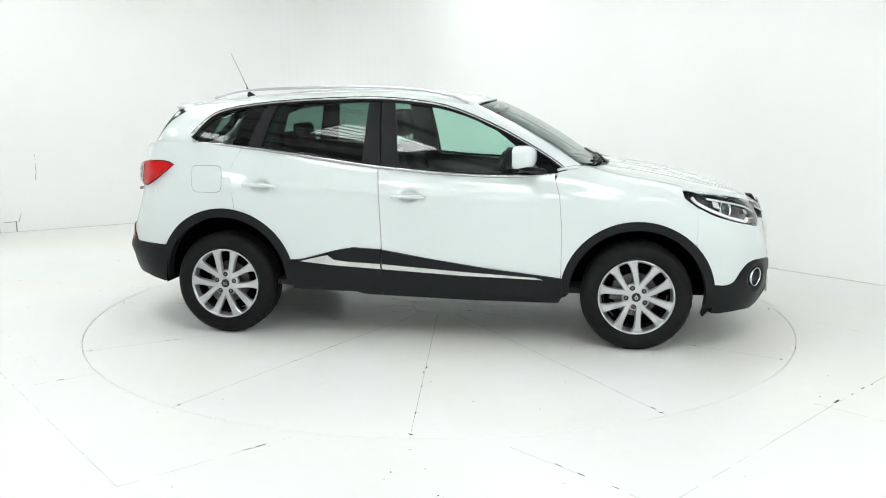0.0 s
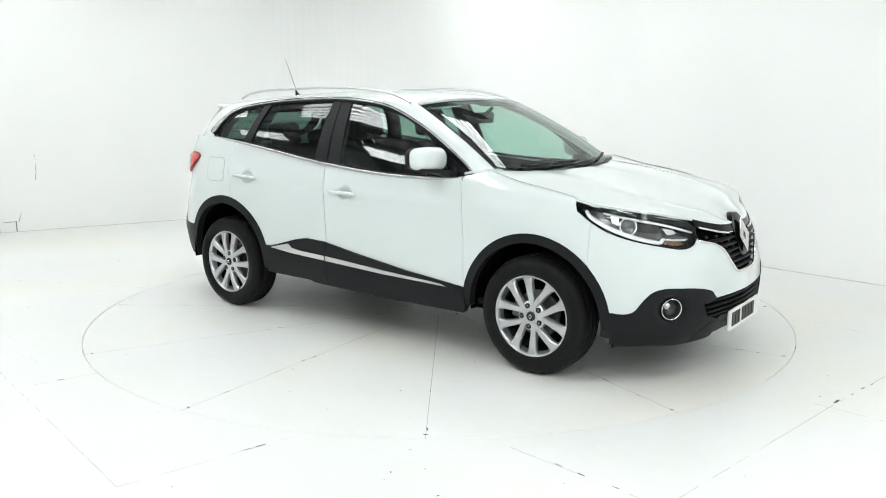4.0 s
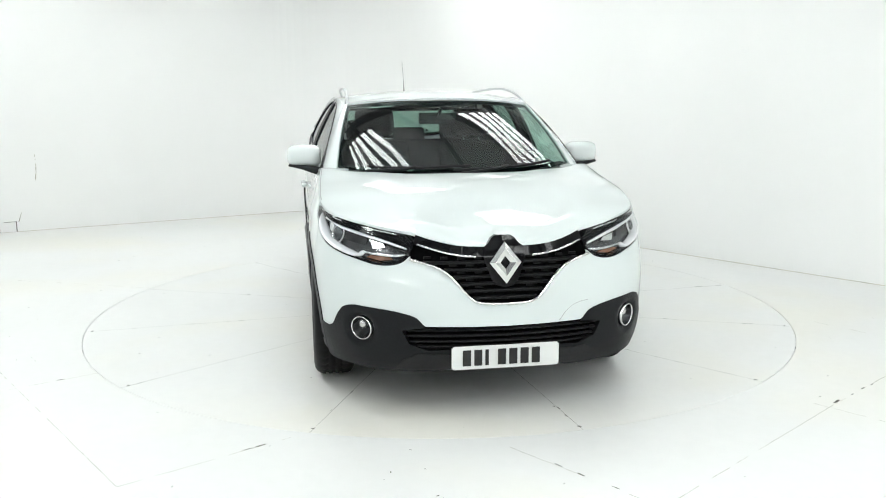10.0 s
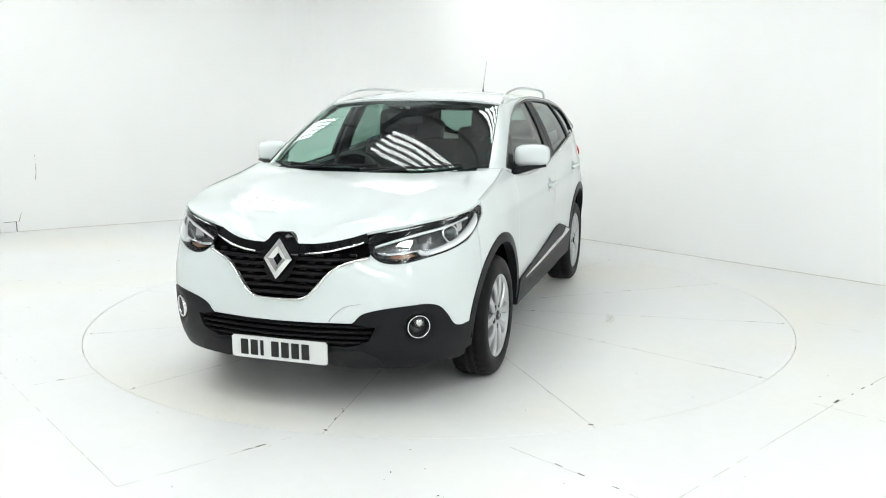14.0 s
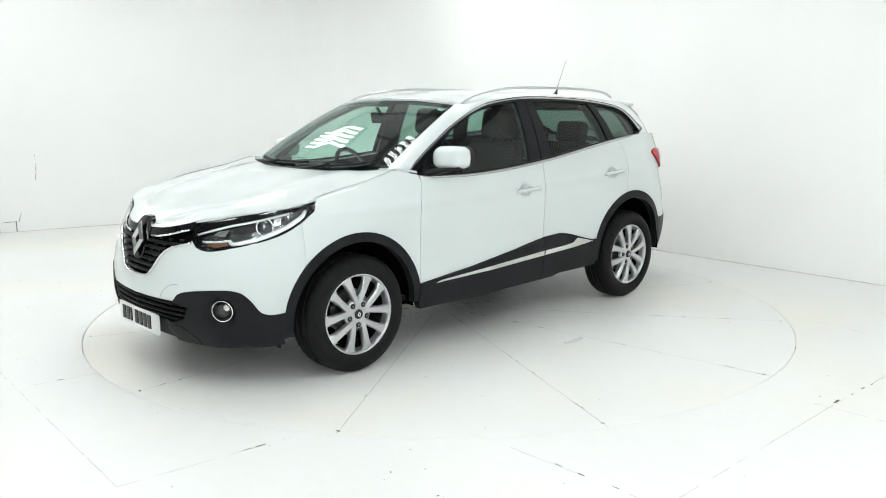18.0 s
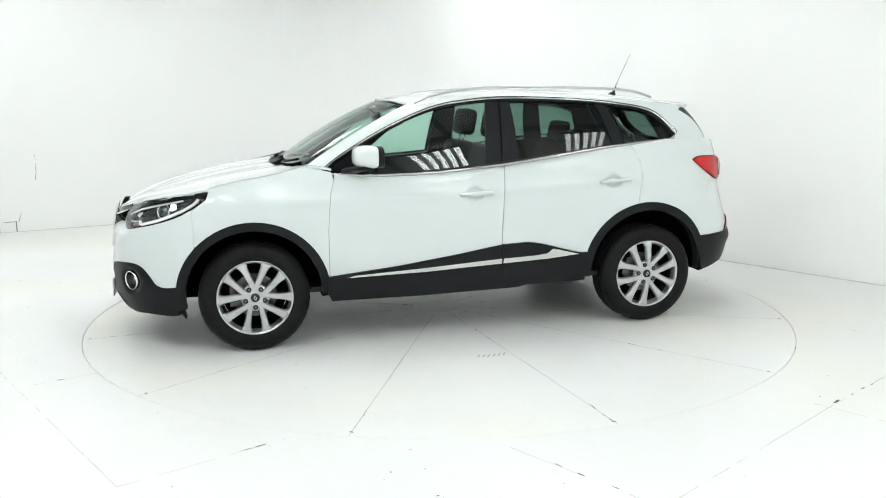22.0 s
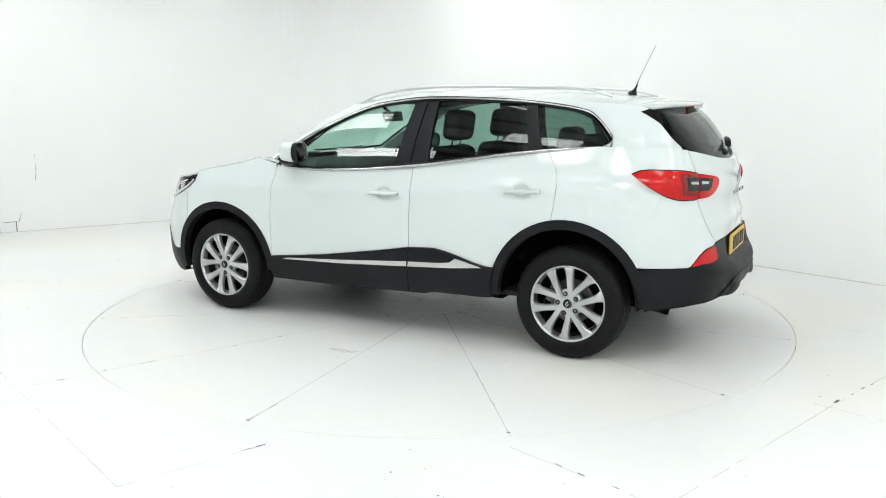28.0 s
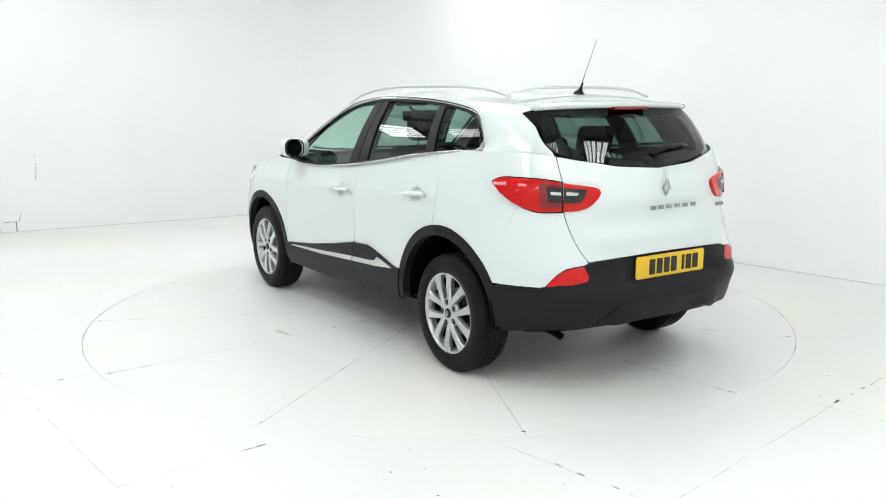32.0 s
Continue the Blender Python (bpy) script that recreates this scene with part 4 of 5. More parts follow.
panel("emblem_shield", belt, both([(0, .893), (.045, .891), (.064, .878), (.080, .855), (.104, .838), (.102, .78), (.068, .69), (.04, .66), (0, .655)]), GLOSS, out=.001, thick=.03, step=(.03, .03), parent=grille)


def rhombus(name, centre, hw, hh, inner, depth, tilt, mat, parent, face=1):
    """A plain faceted lozenge frame, upright, facing along x."""
    bm = bmesh.new()
    rings = []
    for f, d in ((1.0, 0.0), (1.0, depth * .4), ((1 + inner) / 2, depth), (inner, depth * .3), (inner, 0.0)):
        rings.append([bm.verts.new((d, y * f * hw, z * f * hh)) for y, z in ((0, 1), (1, 0), (0, -1), (-1, 0))])
    for a, b in zip(rings, rings[1:]):
        for i in range(4):
            bm.faces.new((a[i], a[(i + 1) % 4], b[(i + 1) % 4], b[i]))
    bmesh.ops.recalc_face_normals(bm, faces=bm.faces)
    ob = part(name, bm, mat, parent)
    ob.matrix_basis = pose(*centre, 0, tilt, 0 if face > 0 else 180)
    return ob


rhombus("emblem", (2.190, 0, .768), .077, .100, .31, .016, -15, EMBLEM, grille)


def frame_at(b, z, s=1, out=0.0):
    """A pose on the flank: local z points outwards, local y up."""
    p = belt(s * b, z, out)
    du = belt(s * (b + .01), z, out) - belt(s * (b - .01), z, out)
    dv = belt(s * b, z + .01, out) - belt(s * b, z - .01, out)
    n = Vector(np.cross(du, dv)).normalized()
    if n.dot(Vector(p) - Vector((0.3 * p[0], 0, p[2]))) < 0:
        n.negate()
    y = Vector(dv).normalized()
    x = y.cross(n).normalized()
    y = n.cross(x)
    m = Matrix((x, y, n)).transposed().to_4x4()
    m.translation = p
    return m


LAMP = LAMP_LOW + [(1.235, .945), (1.25, .985), (1.15, .985), (.97, .957), (.73, .925), (.54, .895), (.462, .860)]
for s in (1, -1):
    lamp = panel("headlight", belt, [(s * a, b) for a, b in LAMP], BOWL, out=-.045, thick=.01, label="clear headlight with a bright daytime strip in a dark housing")
    panel("lamp_rim", belt, [(s * a, b) for a, b in LAMP_LOW + [(1.235, .945), (1.25, .985), (1.15, .985), (.97, .957), (.73, .922), (.52, .885), (.462, .845), (.475, .80), (.488, .832), (.54, .856), (.74, .891), (1.0, .932), (1.15, .960), (1.225, .970), (1.216, .944), (1.14, .891), (1.05, .852), (.915, .813), (.77, .782), (.61, .758), (.525, .770), (.484, .80)]], GLOSS, out=-.004, thick=.04, parent=lamp, step=(.08, .05))
    bar("daytime_strip", belt, curve([(1.190, .950), (1.170, .924), (1.120, .894), (1.06, .866), (.95, .829), (.84, .802), (.765, .791), (.745, .806)], 3), .010, [.005, .009, .013, .017, .020, .022, .024, .025, .026, .026, .026, .025, .025, .024, .023, .022, .020, .018, .016, .014, .012, .010], LAMP_LIGHT, -.014, s, up=(0, s, 0), parent=lamp)
    bar("lamp_brow", belt, [(.50, .824), (.60, .850), (.74, .878), (.92, .909), (1.10, .940)], .006, [.004, .008, .010, .009, .006], LAMP_LIGHT, -.012, s, up=(0, s, 0), parent=lamp)
    bar("brow_strip", belt, [(.56, .889), (.74, .914), (.97, .948), (1.17, .976)], .003, .0035, CHROME, -.001, s, up=(0, s, 0), parent=lamp)
    bar("lamp_blade", belt, [(.50, .795), (.58, .790), (.68, .797), (.75, .806)], .008, .004, CHROME, -.016, s, up=(0, s, 0), parent=lamp)
    panel("lamp_mask", belt, [(s * a, b) for a, b in [(.76, .835), (.85, .842), (1.02, .880), (1.10, .915), (.98, .910), (.82, .882), (.76, .868)]], LAMP_IN, out=-.036, thick=.006, parent=lamp)
    bm = bmesh.new()
    lathe(bm, [(.030, -.02), (.043, -.015), (.047, .006), (.043, .010), (.037, .004), (.034, -.012)], 32)
    o = part("projector", bm, CHROME, lamp, smooth=True)
    o.matrix_basis = frame_at(.955, .874, s, -.030)
    bm = bmesh.new()
    lathe(bm, [(.036, .0), (.029, .012), (.016, .020), (0, .023)], 28)
    o = part("projector_lens", bm, HOUSING, lamp, smooth=True)
    o.matrix_basis = frame_at(.955, .874, s, -.032)
    panel("reflector", belt, [(s * a, b) for a, b in [(.61, .826), (.70, .822), (.735, .858), (.64, .846)]], CHROME, out=-.026, thick=.012, parent=lamp)
    panel("corner_reflector", belt, [(s * a, b) for a, b in [(1.005, .876), (1.05, .888), (1.060, .924), (1.015, .915)]], CHROME, out=-.024, thick=.01, parent=lamp)
    panel("indicator", belt, [(s * a, b) for a, b in [(.57, .772), (.64, .766), (.73, .780), (.70, .792), (.60, .786)]], AMBER, out=-.030, thick=.01, parent=lamp)
    panel("lamp_cover", belt, [(s * a, b) for a, b in LAMP], CLEAR, out=.003, thick=.004, parent=lamp)
    # fog lamp
    fog = new("fog_lamp")
    fog.parent = car
    fog.matrix_basis = frame_at(.71, .447, s, -.002)
    for nm, prof, mt in (("ring", [(.0525, -.004), (.053, .001), (.0555, .003), (.058, .001), (.059, -.02)], CHROME), ("bowl", [(.053, -.002), (.048, -.035), (.03, -.055), (0, -.06)], LAMP_GREY),
                         ("bulb_glass", [(.030, -.05), (.027, -.03), (.015, -.018), (0, -.015)], SATIN)):
        bm = bmesh.new()
        lathe(bm, prof, 36, at=(0.014 * s, .012, 0) if nm == "bulb_glass" else (0, 0, 0))
        part(nm, bm, mt, fog, smooth=True)


bar("tow_cover_joint", belt, curve([(.27, .478), (.30, .515), (.34, .546), (.385, .561), (.43, .566)], 4), .0014, .0014, SEAM_GREY, .0008, up=(0, 0, 1), sides_n=6)


def number_plate(x, y0, y1, z0, z1, tilt, mat, face):
    bm = bmesh.new()
    box_bm(bm, -.004, .004, y0, y1, z0, z1)
    bmesh.ops.bevel(bm, geom=[e for e in bm.edges if abs(e.verts[0].co.x - e.verts[1].co.x) > .005], offset=.007, segments=3, affect="EDGES")
    pl = part("number_plate", bm, mat, car, "number plate with a row of dark bars")
    pl.matrix_basis = pose(x, 0, 0, 0, tilt, 0)
    w, h = y1 - y0, z1 - z0
    at = w * .10
    sizes = (.075, .072, .03, None, .075, .075, .075, .075)
    for f in sizes:
        if f is None:
            at += w * .055
            continue
        a, b = (y0 + at, y0 + at + w * f)
        bm = bmesh.new()
        e = .009 * face
        box_bm(bm, min(0, e), max(0, e), a, b, z0 + h * .16, z1 - h * .16)
        part("plate_bar", bm, INK, pl)
        at += w * (f + .031)
    return pl


number_plate(2.216, -.263, .263, .262, .375, 0, PLATE_W, 1)
number_plate(-2.124, -.325, .203, .592, .712, 0, PLATE_Y, -1)

# ---- rear: lamps, badge, wiper, spoiler ----
TAIL_OUT = curve([(4.505, 1.112), (4.555, 1.132), (4.70, 1.135), (4.815, 1.13), (4.926, 1.115)], 3) + [(4.926, .972)] + curve([(4.90, .970), (4.785, .972), (4.685, 1.0), (4.575, 1.06), (4.505, 1.112)], 3)
TAIL_IN = [(4.935, 1.114)] + curve([(5.0, 1.107), (5.08, 1.097), (5.145, 1.084), (5.16, 1.065), (5.14, 1.03), (5.09, .99), (5.03, .974), (4.935, .971)], 2)
lens = lambda b, z: .012 * np.clip(1 - ((z - 1.05) / .085) ** 2, 0, 1)


def grow(pts, f):
    c = np.mean(np.array(pts), axis=0)
    w = np.ptp(np.array(pts), axis=0)
    return [(c[0] + (a - c[0]) * (1 + 2 * f / w[0]), c[1] + (b - c[1]) * (1 + 2 * f / w[1])) for a, b in pts]


for s in (1, -1):
    panel("tail_lamp_rim", belt, [(s * a, b) for a, b in grow(TAIL_OUT, .006)], GLOSS, out=.003, thick=.02, step=(.04, .04))
    tail = panel("tail_lamp", belt, [(s * a, b) for a, b in TAIL_OUT], RED, out=.010, thick=.03, step=(.025, .02), waves=lens, label="red tail lamp wrapping the corner")
    panel("lamp_band", belt, [(s * a, b) for a, b in [(4.835, 1.095), (4.926, 1.09), (4.926, 1.015), (4.845, 1.018)]], LAMP_IN, out=.0245, thick=.01, parent=tail)
    panel("lamp_outline", belt, [(s * a, b) for a, b in [(4.80, 1.118), (4.926, 1.104), (4.926, 1.092), (4.83, 1.098), (4.84, 1.012), (4.926, 1.010), (4.926, .992), (4.81, .995)]], RED_DARK, out=.025, thick=.01, parent=tail)
    tail2 = panel("gate_lamp", belt, [(s * a, b) for a, b in TAIL_IN], RED, out=.010, thick=.03, step=(.025, .02), waves=lens, label="red tailgate lamp with a dark middle band")
    panel("lamp_band", belt, [(s * a, b) for a, b in [(4.937, 1.09), (5.08, 1.08), (5.06, 1.035), (5.03, 1.015), (4.937, 1.015)]], LAMP_IN, out=.0245, thick=.01, parent=tail2)
    panel("lamp_chip", belt, [(s * a, b) for a, b in [(4.95, 1.072), (5.03, 1.066), (5.02, 1.052), (4.95, 1.054)]], SATIN, out=.026, thick=.01, parent=tail2)
    panel("lamp_chip", belt, [(s * a, b) for a, b in [(4.86, 1.072), (4.92, 1.07), (4.92, 1.054), (4.865, 1.057)]], SATIN, out=.026, thick=.01, parent=tail)
    panel("rear_reflector", belt, [(s * a, b) for a, b in curve([(4.852, .600), (4.905, .656), (4.955, .684), (5.05, .70)], 3) + [(5.075, .65), (5.07, .625), (4.95, .605)]], RED, out=.009, thick=.02)
rhombus("rear_emblem", (-2.117, -.01, 1.068), .035, .050, .55, .010, 6, BADGE, car, -1)
for i in range(6):
    bm = bmesh.new()
    y = .115 - i * .062
    p = belt(BELT_END - .001, .965, .003)
    box_bm(bm, p[0] - .006, p[0] + .004, y - .05, y - .018, .954, .974)
    part("badge_bar", bm, BADGE, car, "dark chrome badge bar")
bm = bmesh.new()
p = belt(5.02, .935, .004)
box_bm(bm, p[0] - .006, p[0] + .004, -p[1] - .04, -p[1] + .03, .925, .945)
part("model_badge", bm, BADGE, car)
bm = bmesh.new()
lathe(bm, [(.0, -.02), (.022, -.02), (.020, .010), (.012, .020), (0, .022)], 20, "x", (0, 0, 0))
bmesh.ops.rotate(bm, verts=bm.verts, matrix=Matrix.Rotation(radians(180), 3, "Z"))
o = part("rear_wiper_hub", bm, BLACK, car, smooth=True)
o.matrix_basis = pose(-2.035, .05, 1.205, 0, -32, 0)
bm = bmesh.new()
q = cabin(np.array([9.95, 10.2, 10.45, 10.62]), np.array([.16, .22, .22, .19]), np.array([.030, .030, .024, .018]))
sweep(bm, [tuple(v) for v in q], [.018, .02, .016, .008], [.012, .012, .010, .006], (0, 0, 1))
part("rear_wiper", bm, BLACK, car, smooth=True)
bm = bmesh.new()
n = 16
rows = []
for x, z, wd, droop in ((-1.60, 1.526, .560, .044), (-1.74, 1.521, .565, .024), (-1.845, 1.512, .570, .014), (-1.862, 1.500, .568, .014), (-1.850, 1.484, .565, .014), (-1.78, 1.478, .56, .014), (-1.70, 1.480, .555, .018)):
    rows.append([bm.verts.new((x + (.115 if x < -1.7 else .03) * (abs(k) / n) ** 2.2, wd * k / n, z - droop * (abs(k) / n) ** 2.5)) for k in range(-n, n + 1)])
for a, b in zip(rows, rows[1:]):
    for i in range(2 * n):
        bm.faces.new((a[i], a[i + 1], b[i + 1], b[i]))
for i in (0, -1):
    bm.faces.new([r[i] for r in rows])
bmesh.ops.recalc_face_normals(bm, faces=bm.faces)
part("spoiler", bm, PAINT, car, smooth=True)
bm = bmesh.new()
box_bm(bm, -1.856, -1.80, -.13, .13, 1.472, 1.486)
part("brake_lamp", bm, RED_DARK, car, "narrow red brake lamp under the spoiler")

# ---- roof: rails, aerial ----
bar("roof_joint", roof, [(7.55, .96 * k / 14) for k in range(-14, 15)], .0018, .0018, SEAM_GREY, .0006, up=(0, 0, 1), sides_n=6)
for s in (1, -1):
    bm = bmesh.new()
    sweep(bm, curve([(.26, s * .615, 1.505), (.16, s * .607, 1.548), (.0, s * .600, 1.582), (-.3, s * .595, 1.608), (-.9, s * .590, 1.606), (-1.22, s * .572, 1.593), (-1.36, s * .558, 1.574), (-1.47, s * .540, 1.542)], 4), .0095, .009, (0, 0, 1), 10)
    part("roof_rail", bm, RAIL, car, smooth=True)
bm = bmesh.new()
lathe(bm, [(.0, .0), (.034, .0), (.030, .012), (.014, .03), (.007, .05), (.006, .075), (0, .075)], 20)
o = part("aerial_base", bm, BLACK, car, smooth=True)
o.matrix_basis = pose(-1.435, 0, 1.553, 0, -24, 0)
bm = bmesh.new()
sweep(bm, [(-1.46, 0, 1.62), (-1.485, 0, 1.675), (-1.575, 0, 1.865)], [.003, .0016, .0012], [.003, .0016, .0012], (0, 1, 0))
part("aerial_rod", bm, BLACK, car, smooth=True)

# ---- door handles, fuel flap, mirrors, wipers ----
for s in (1, -1):
    for (b, z), lift in zip(HANDLE, (0, .006)):
        bar("door_handle", belt, curve([(b - .105, z - .004), (b - .08, z + .002), (b, z + .004 + lift / 2), (b + .08, z + .006 + lift), (b + .115, z + .006 + lift)], 4), [.009] * 4 + [.013] * 9 + [.013] * 4,
            [.012] * 3 + [.019] * 12 + [.015] * 2, PAINT, .020, s, up=(0, s, 0), square=3)
    bm = bmesh.new()
    rings = []
    for y, sx, sz, dz in ((-.01, .030, .035, -.01), (.0, .062, .056, -.002), (.03, .080, .068, 0), (.10, .082, .071, .0), (.16, .076, .066, .0), (.185, .062, .054, .0), (.195, .04, .034, .0), (.198, .015, .012, .0)):
        rings.append([bm.verts.new((sx * .95 * math.copysign(abs(math.cos(a)) ** .68, math.cos(a)) * (1.04 if math.cos(a) < 0 else 1.0) - y * .12, y,
                                    dz + sz * math.copysign(abs(math.sin(a)) ** .68, math.sin(a)))) for a in [2 * math.pi * i / 28 for i in range(28)]])
    for a, b in zip(rings, rings[1:]):
        for i in range(28):
            bm.faces.new((a[i], a[(i + 1) % 28], b[(i + 1) % 28], b[i]))
    bm.faces.new(rings[-1]), bm.faces.new(rings[0])
    for v in bm.verts:
        v.co.y *= s
    bmesh.ops.recalc_face_normals(bm, faces=bm.faces)
    mir = part("door_mirror", bm, PAINT, car, "white door mirror on a black foot", smooth=True)
    mir.matrix_basis = pose(.635, s * .815, 1.185)
    bm = bmesh.new()
    sweep(bm, [(.09, -.02 * s, -.095), (.06, .03 * s, -.085), (.03, .09 * s, -.070), (.0, .18 * s, -.058)], [.06, .06, .06, .035], [.026, .022, .016, .010], (0, 0, 1), 12)
    part("mirror_foot", bm, BLACK, mir, smooth=True)
    bm = bmesh.new()
    lathe(bm, [(0, 0), (.050, 0), (.054, .006), (.055, .02)], 28, "x")
    for v in bm.verts:
        v.co.y, v.co.z = v.co.y * 1.12, v.co.z * 1.12
        v.co.x = -v.co.x if v.co.x else 0
    # the car's dark flank seen in the glass is put into its colour
    o = part("mirror_glass", bm, HOUSING, mir)
    o.matrix_basis = pose(-.096, s * .122, .0, 0, 0, s * 6) @ pose(0, 0, 0, 0, 0, 180)
    bm = bmesh.new()
    rings = []
    for x, f in ((-.056, .85), (-.090, .85), (-.095, .80), (-.084, .76)):
        rings.append([bm.verts.new((x - .012 * (.5 + .5 * math.cos(a)), s * .122 + s * .084 * f * math.copysign(abs(math.cos(a)) ** .7, math.cos(a)), .077 * f * math.copysign(abs(math.sin(a)) ** .75, math.sin(a)))) for a in [2 * math.pi * i / 28 for i in range(28)]])
    for a, b in zip(rings, rings[1:]):
        for i in range(28):
            bm.faces.new((a[i], a[(i + 1) % 28], b[(i + 1) % 28], b[i]))
    bmesh.ops.recalc_face_normals(bm, faces=bm.faces)
    part("mirror_frame", bm, BLACK, mir, smooth=True)
flap = [(4.347, 1.10), (4.32, 1.112), (4.17, 1.112), (4.145, 1.10), (4.137, 1.07), (4.137, .98), (4.147, .955), (4.17, .945), (4.30, .945), (4.33, .957), (4.343, .985), (4.35, 1.06)]
panel("fuel_flap", belt, [(-a, b) for a, b in flap], PAINT, out=.0025, thick=.004)
panel("fuel_flap_joint", belt, [(-4.243 + (-a + 4.243) * 1.035, 1.028 + (b - 1.028) * 1.045) for a, b in flap], SEAM_GREY, out=.0012, thick=.003)
for u0, u1, w0, w1 in ((-1.45, .15, .02, .055), (-.1, 1.55, .012, .045)):
    bm = bmesh.new()
    us = np.linspace(u0, u1, 14)
    q = cabin(us, np.linspace(w0, w1, 14), np.full(14, .012))
    sweep(bm, [tuple(v) for v in q], .010, .008, (0, 0, 1))
    wp = part("wiper", bm, BLACK, car, smooth=True)
    bm = bmesh.new()
    q2 = cabin(np.array([u0, u0 * .6 + u1 * .4, (u0 + u1) / 2]), np.array([-.035, .0, .035]), np.array([.012, .024, .022]))
    sweep(bm, [tuple(v) for v in q2], [.016, .012, .008], [.012, .010, .008], (0, 0, 1))
    part("wiper_arm", bm, BLACK, wp, smooth=True)


# ---- wheels ----
def build_wheel():
    """A wheel whose outer face looks along +y, centred on its hub face."""
    wheel = new("wheel")
    wheel.parent = car
    R = .338
    bm = bmesh.new()
    prof = [(.225, -.005), (.232, .006), (.250, .012), (.275, .016), (.300, .012), (.318, .002), (.330, -.014), (.3365, -.030)]
    for g in (-.055, -.092, -.128):
        prof += [(R, g + .012), (R - .008, g + .008), (R - .008, g - .004), (R, g - .008)]
    prof += [(R - .002, -.165), (.328, -.182), (.31, -.196), (.275, -.205), (.24, -.20), (.225, -.19)]
    for h, ring in zip([h for _, h in prof], lathe(bm, prof, 180, "y")):
        if -.167 < h < -.028 and not -.128 < h < -.06:
            for i, v in enumerate(ring):
                if i % 5 == 0:    # cross grooves between the shoulder blocks
                    v.co.x, v.co.z = v.co.x * .986, v.co.z * .986
    bmesh.ops.recalc_face_normals(bm, faces=bm.faces)
    part("tyre", bm, RUBBER, wheel, smooth=True)
    bm = bmesh.new()
    lathe(bm, [(.226, -.012), (.2325, -.002), (.2325, .004), (.228, .006), (.221, .001), (.215, -.014), (.207, -.045)], 72, "y")
    bmesh.ops.recalc_face_normals(bm, faces=bm.faces)
    rim = part("rim", bm, ALLOY, wheel, smooth=True)
    # barrel darker than the alloy: shade inside the wheel is put into its colour
    bm = bmesh.new()
    lathe(bm, [(.207, -.045), (.198, -.10), (.196, -.18)], 48, "y")
    part("rim_barrel", bm, LAMP_GREY, rim, smooth=True)
    for k in range(5):
        for e in (-1, 1):
            bm = bmesh.new()
            a0, a1 = radians(-90 + 72 * k + e * 36), radians(-90 + 72 * k + e * 16)
            p0, p1 = Vector((.050 * math.cos(a0), 0, .050 * math.sin(a0))), Vector((.221 * math.cos(a1), 0, .221 * math.sin(a1)))
            d = (p1 - p0).normalized()
            d = Vector((-d.z, 0, d.x))
            rows = []
            for t, hw, y, dp in ((0, .0165, -.003, .034), (.25, .0175, .003, .034), (.55, .0195, .006, .034), (.80, .0230, .004, .032), (.92, .030, .001, .030), (1, .041, -.003, .028)):
                c = p0 + (p1 - p0) * t
                sec = [(-hw, -dp), (-hw, -.008), (-hw * .72, 0), (hw * .72, 0), (hw, -.008), (hw, -dp)]
                rows.append([bm.verts.new(c + d * x + Vector((0, y + h, 0))) for x, h in sec])
            for p, q in zip(rows, rows[1:]):
                for i in range(5):
                    bm.faces.new((p[i], p[i + 1], q[i + 1], q[i]))
            bmesh.ops.recalc_face_normals(bm, faces=bm.faces)
            part("spoke", bm, ALLOY, rim)
    bm = bmesh.new()
    lathe(bm, [(.0, -.003), (.036, -.003), (.060, -.0045), (.084, -.009), (.090, -.034), (.06, -.05)], 40, "y")
    part("hub", bm, ALLOY, rim, smooth=True)
    bm = bmesh.new()
    lathe(bm, [(.0, .006), (.018, .0055), (.026, .003), (.028, -.004)], 28, "y")
    part("centre_cap", bm, LAMP_IN, rim, smooth=True)
    rhombus("cap_mark", (0, 0, 0), .012, .017, .5, .003, 0, CHROME, rim).matrix_basis = pose(0, .006, 0, 0, 0, 90) @ pose(0, 0, 0, 12)
    for k in range(5):
        a = radians(-90 + 72 * k)
        bm = bmesh.new()
        lathe(bm, [(.0, -.0012), (.0075, -.0012), (.0080, -.012)], 6, "y", (.061 * math.cos(a), .0, .061 * math.sin(a)))
        part("wheel_nut", bm, DISC, rim)
        # dark disc proud of the hub, standing in for the shaded nut hole
        bm = bmesh.new()
        lathe(bm, [(.0, -.0022), (.0150, -.0026), (.0158, -.005), (.0158, -.012)], 16, "y", (.061 * math.cos(a), .0, .061 * math.sin(a)))
        part("nut_well_shade", bm, LAMP_IN, rim, smooth=True)
    bm = bmesh.new()
    lathe(bm, [(.0, -.07), (.075, -.07), (.08, -.085), (.135, -.085), (.135, -.105), (.0, -.105)], 48, "y")
    part("brake_disc", bm, DISC, wheel, smooth=False)
    bm = bmesh.new()
    lathe(bm, [(.0, -.125), (.19, -.125), (.195, -.13)], 32, "y")
    part("back_plate", bm, DARK, wheel)
    bm = bmesh.new()
    box_bm(bm, .07, .15, -.125, -.06, -.06, .06)
    part("brake_caliper", bm, DISC, wheel)
    return wheel


first_wheel = build_wheel()
first_wheel.matrix_basis = pose(1.323, .878, .338)
copy_thing(first_wheel, pose(-1.328, .856, .338, 0, -21, 0))
copy_thing(first_wheel, pose(1.323, -.878, .338, 0, 0, 180) @ pose(0, 0, 0, 0, -13, 0))
copy_thing(first_wheel, pose(-1.328, -.856, .338, 0, 0, 180) @ pose(0, 0, 0, 0, 34, 0))


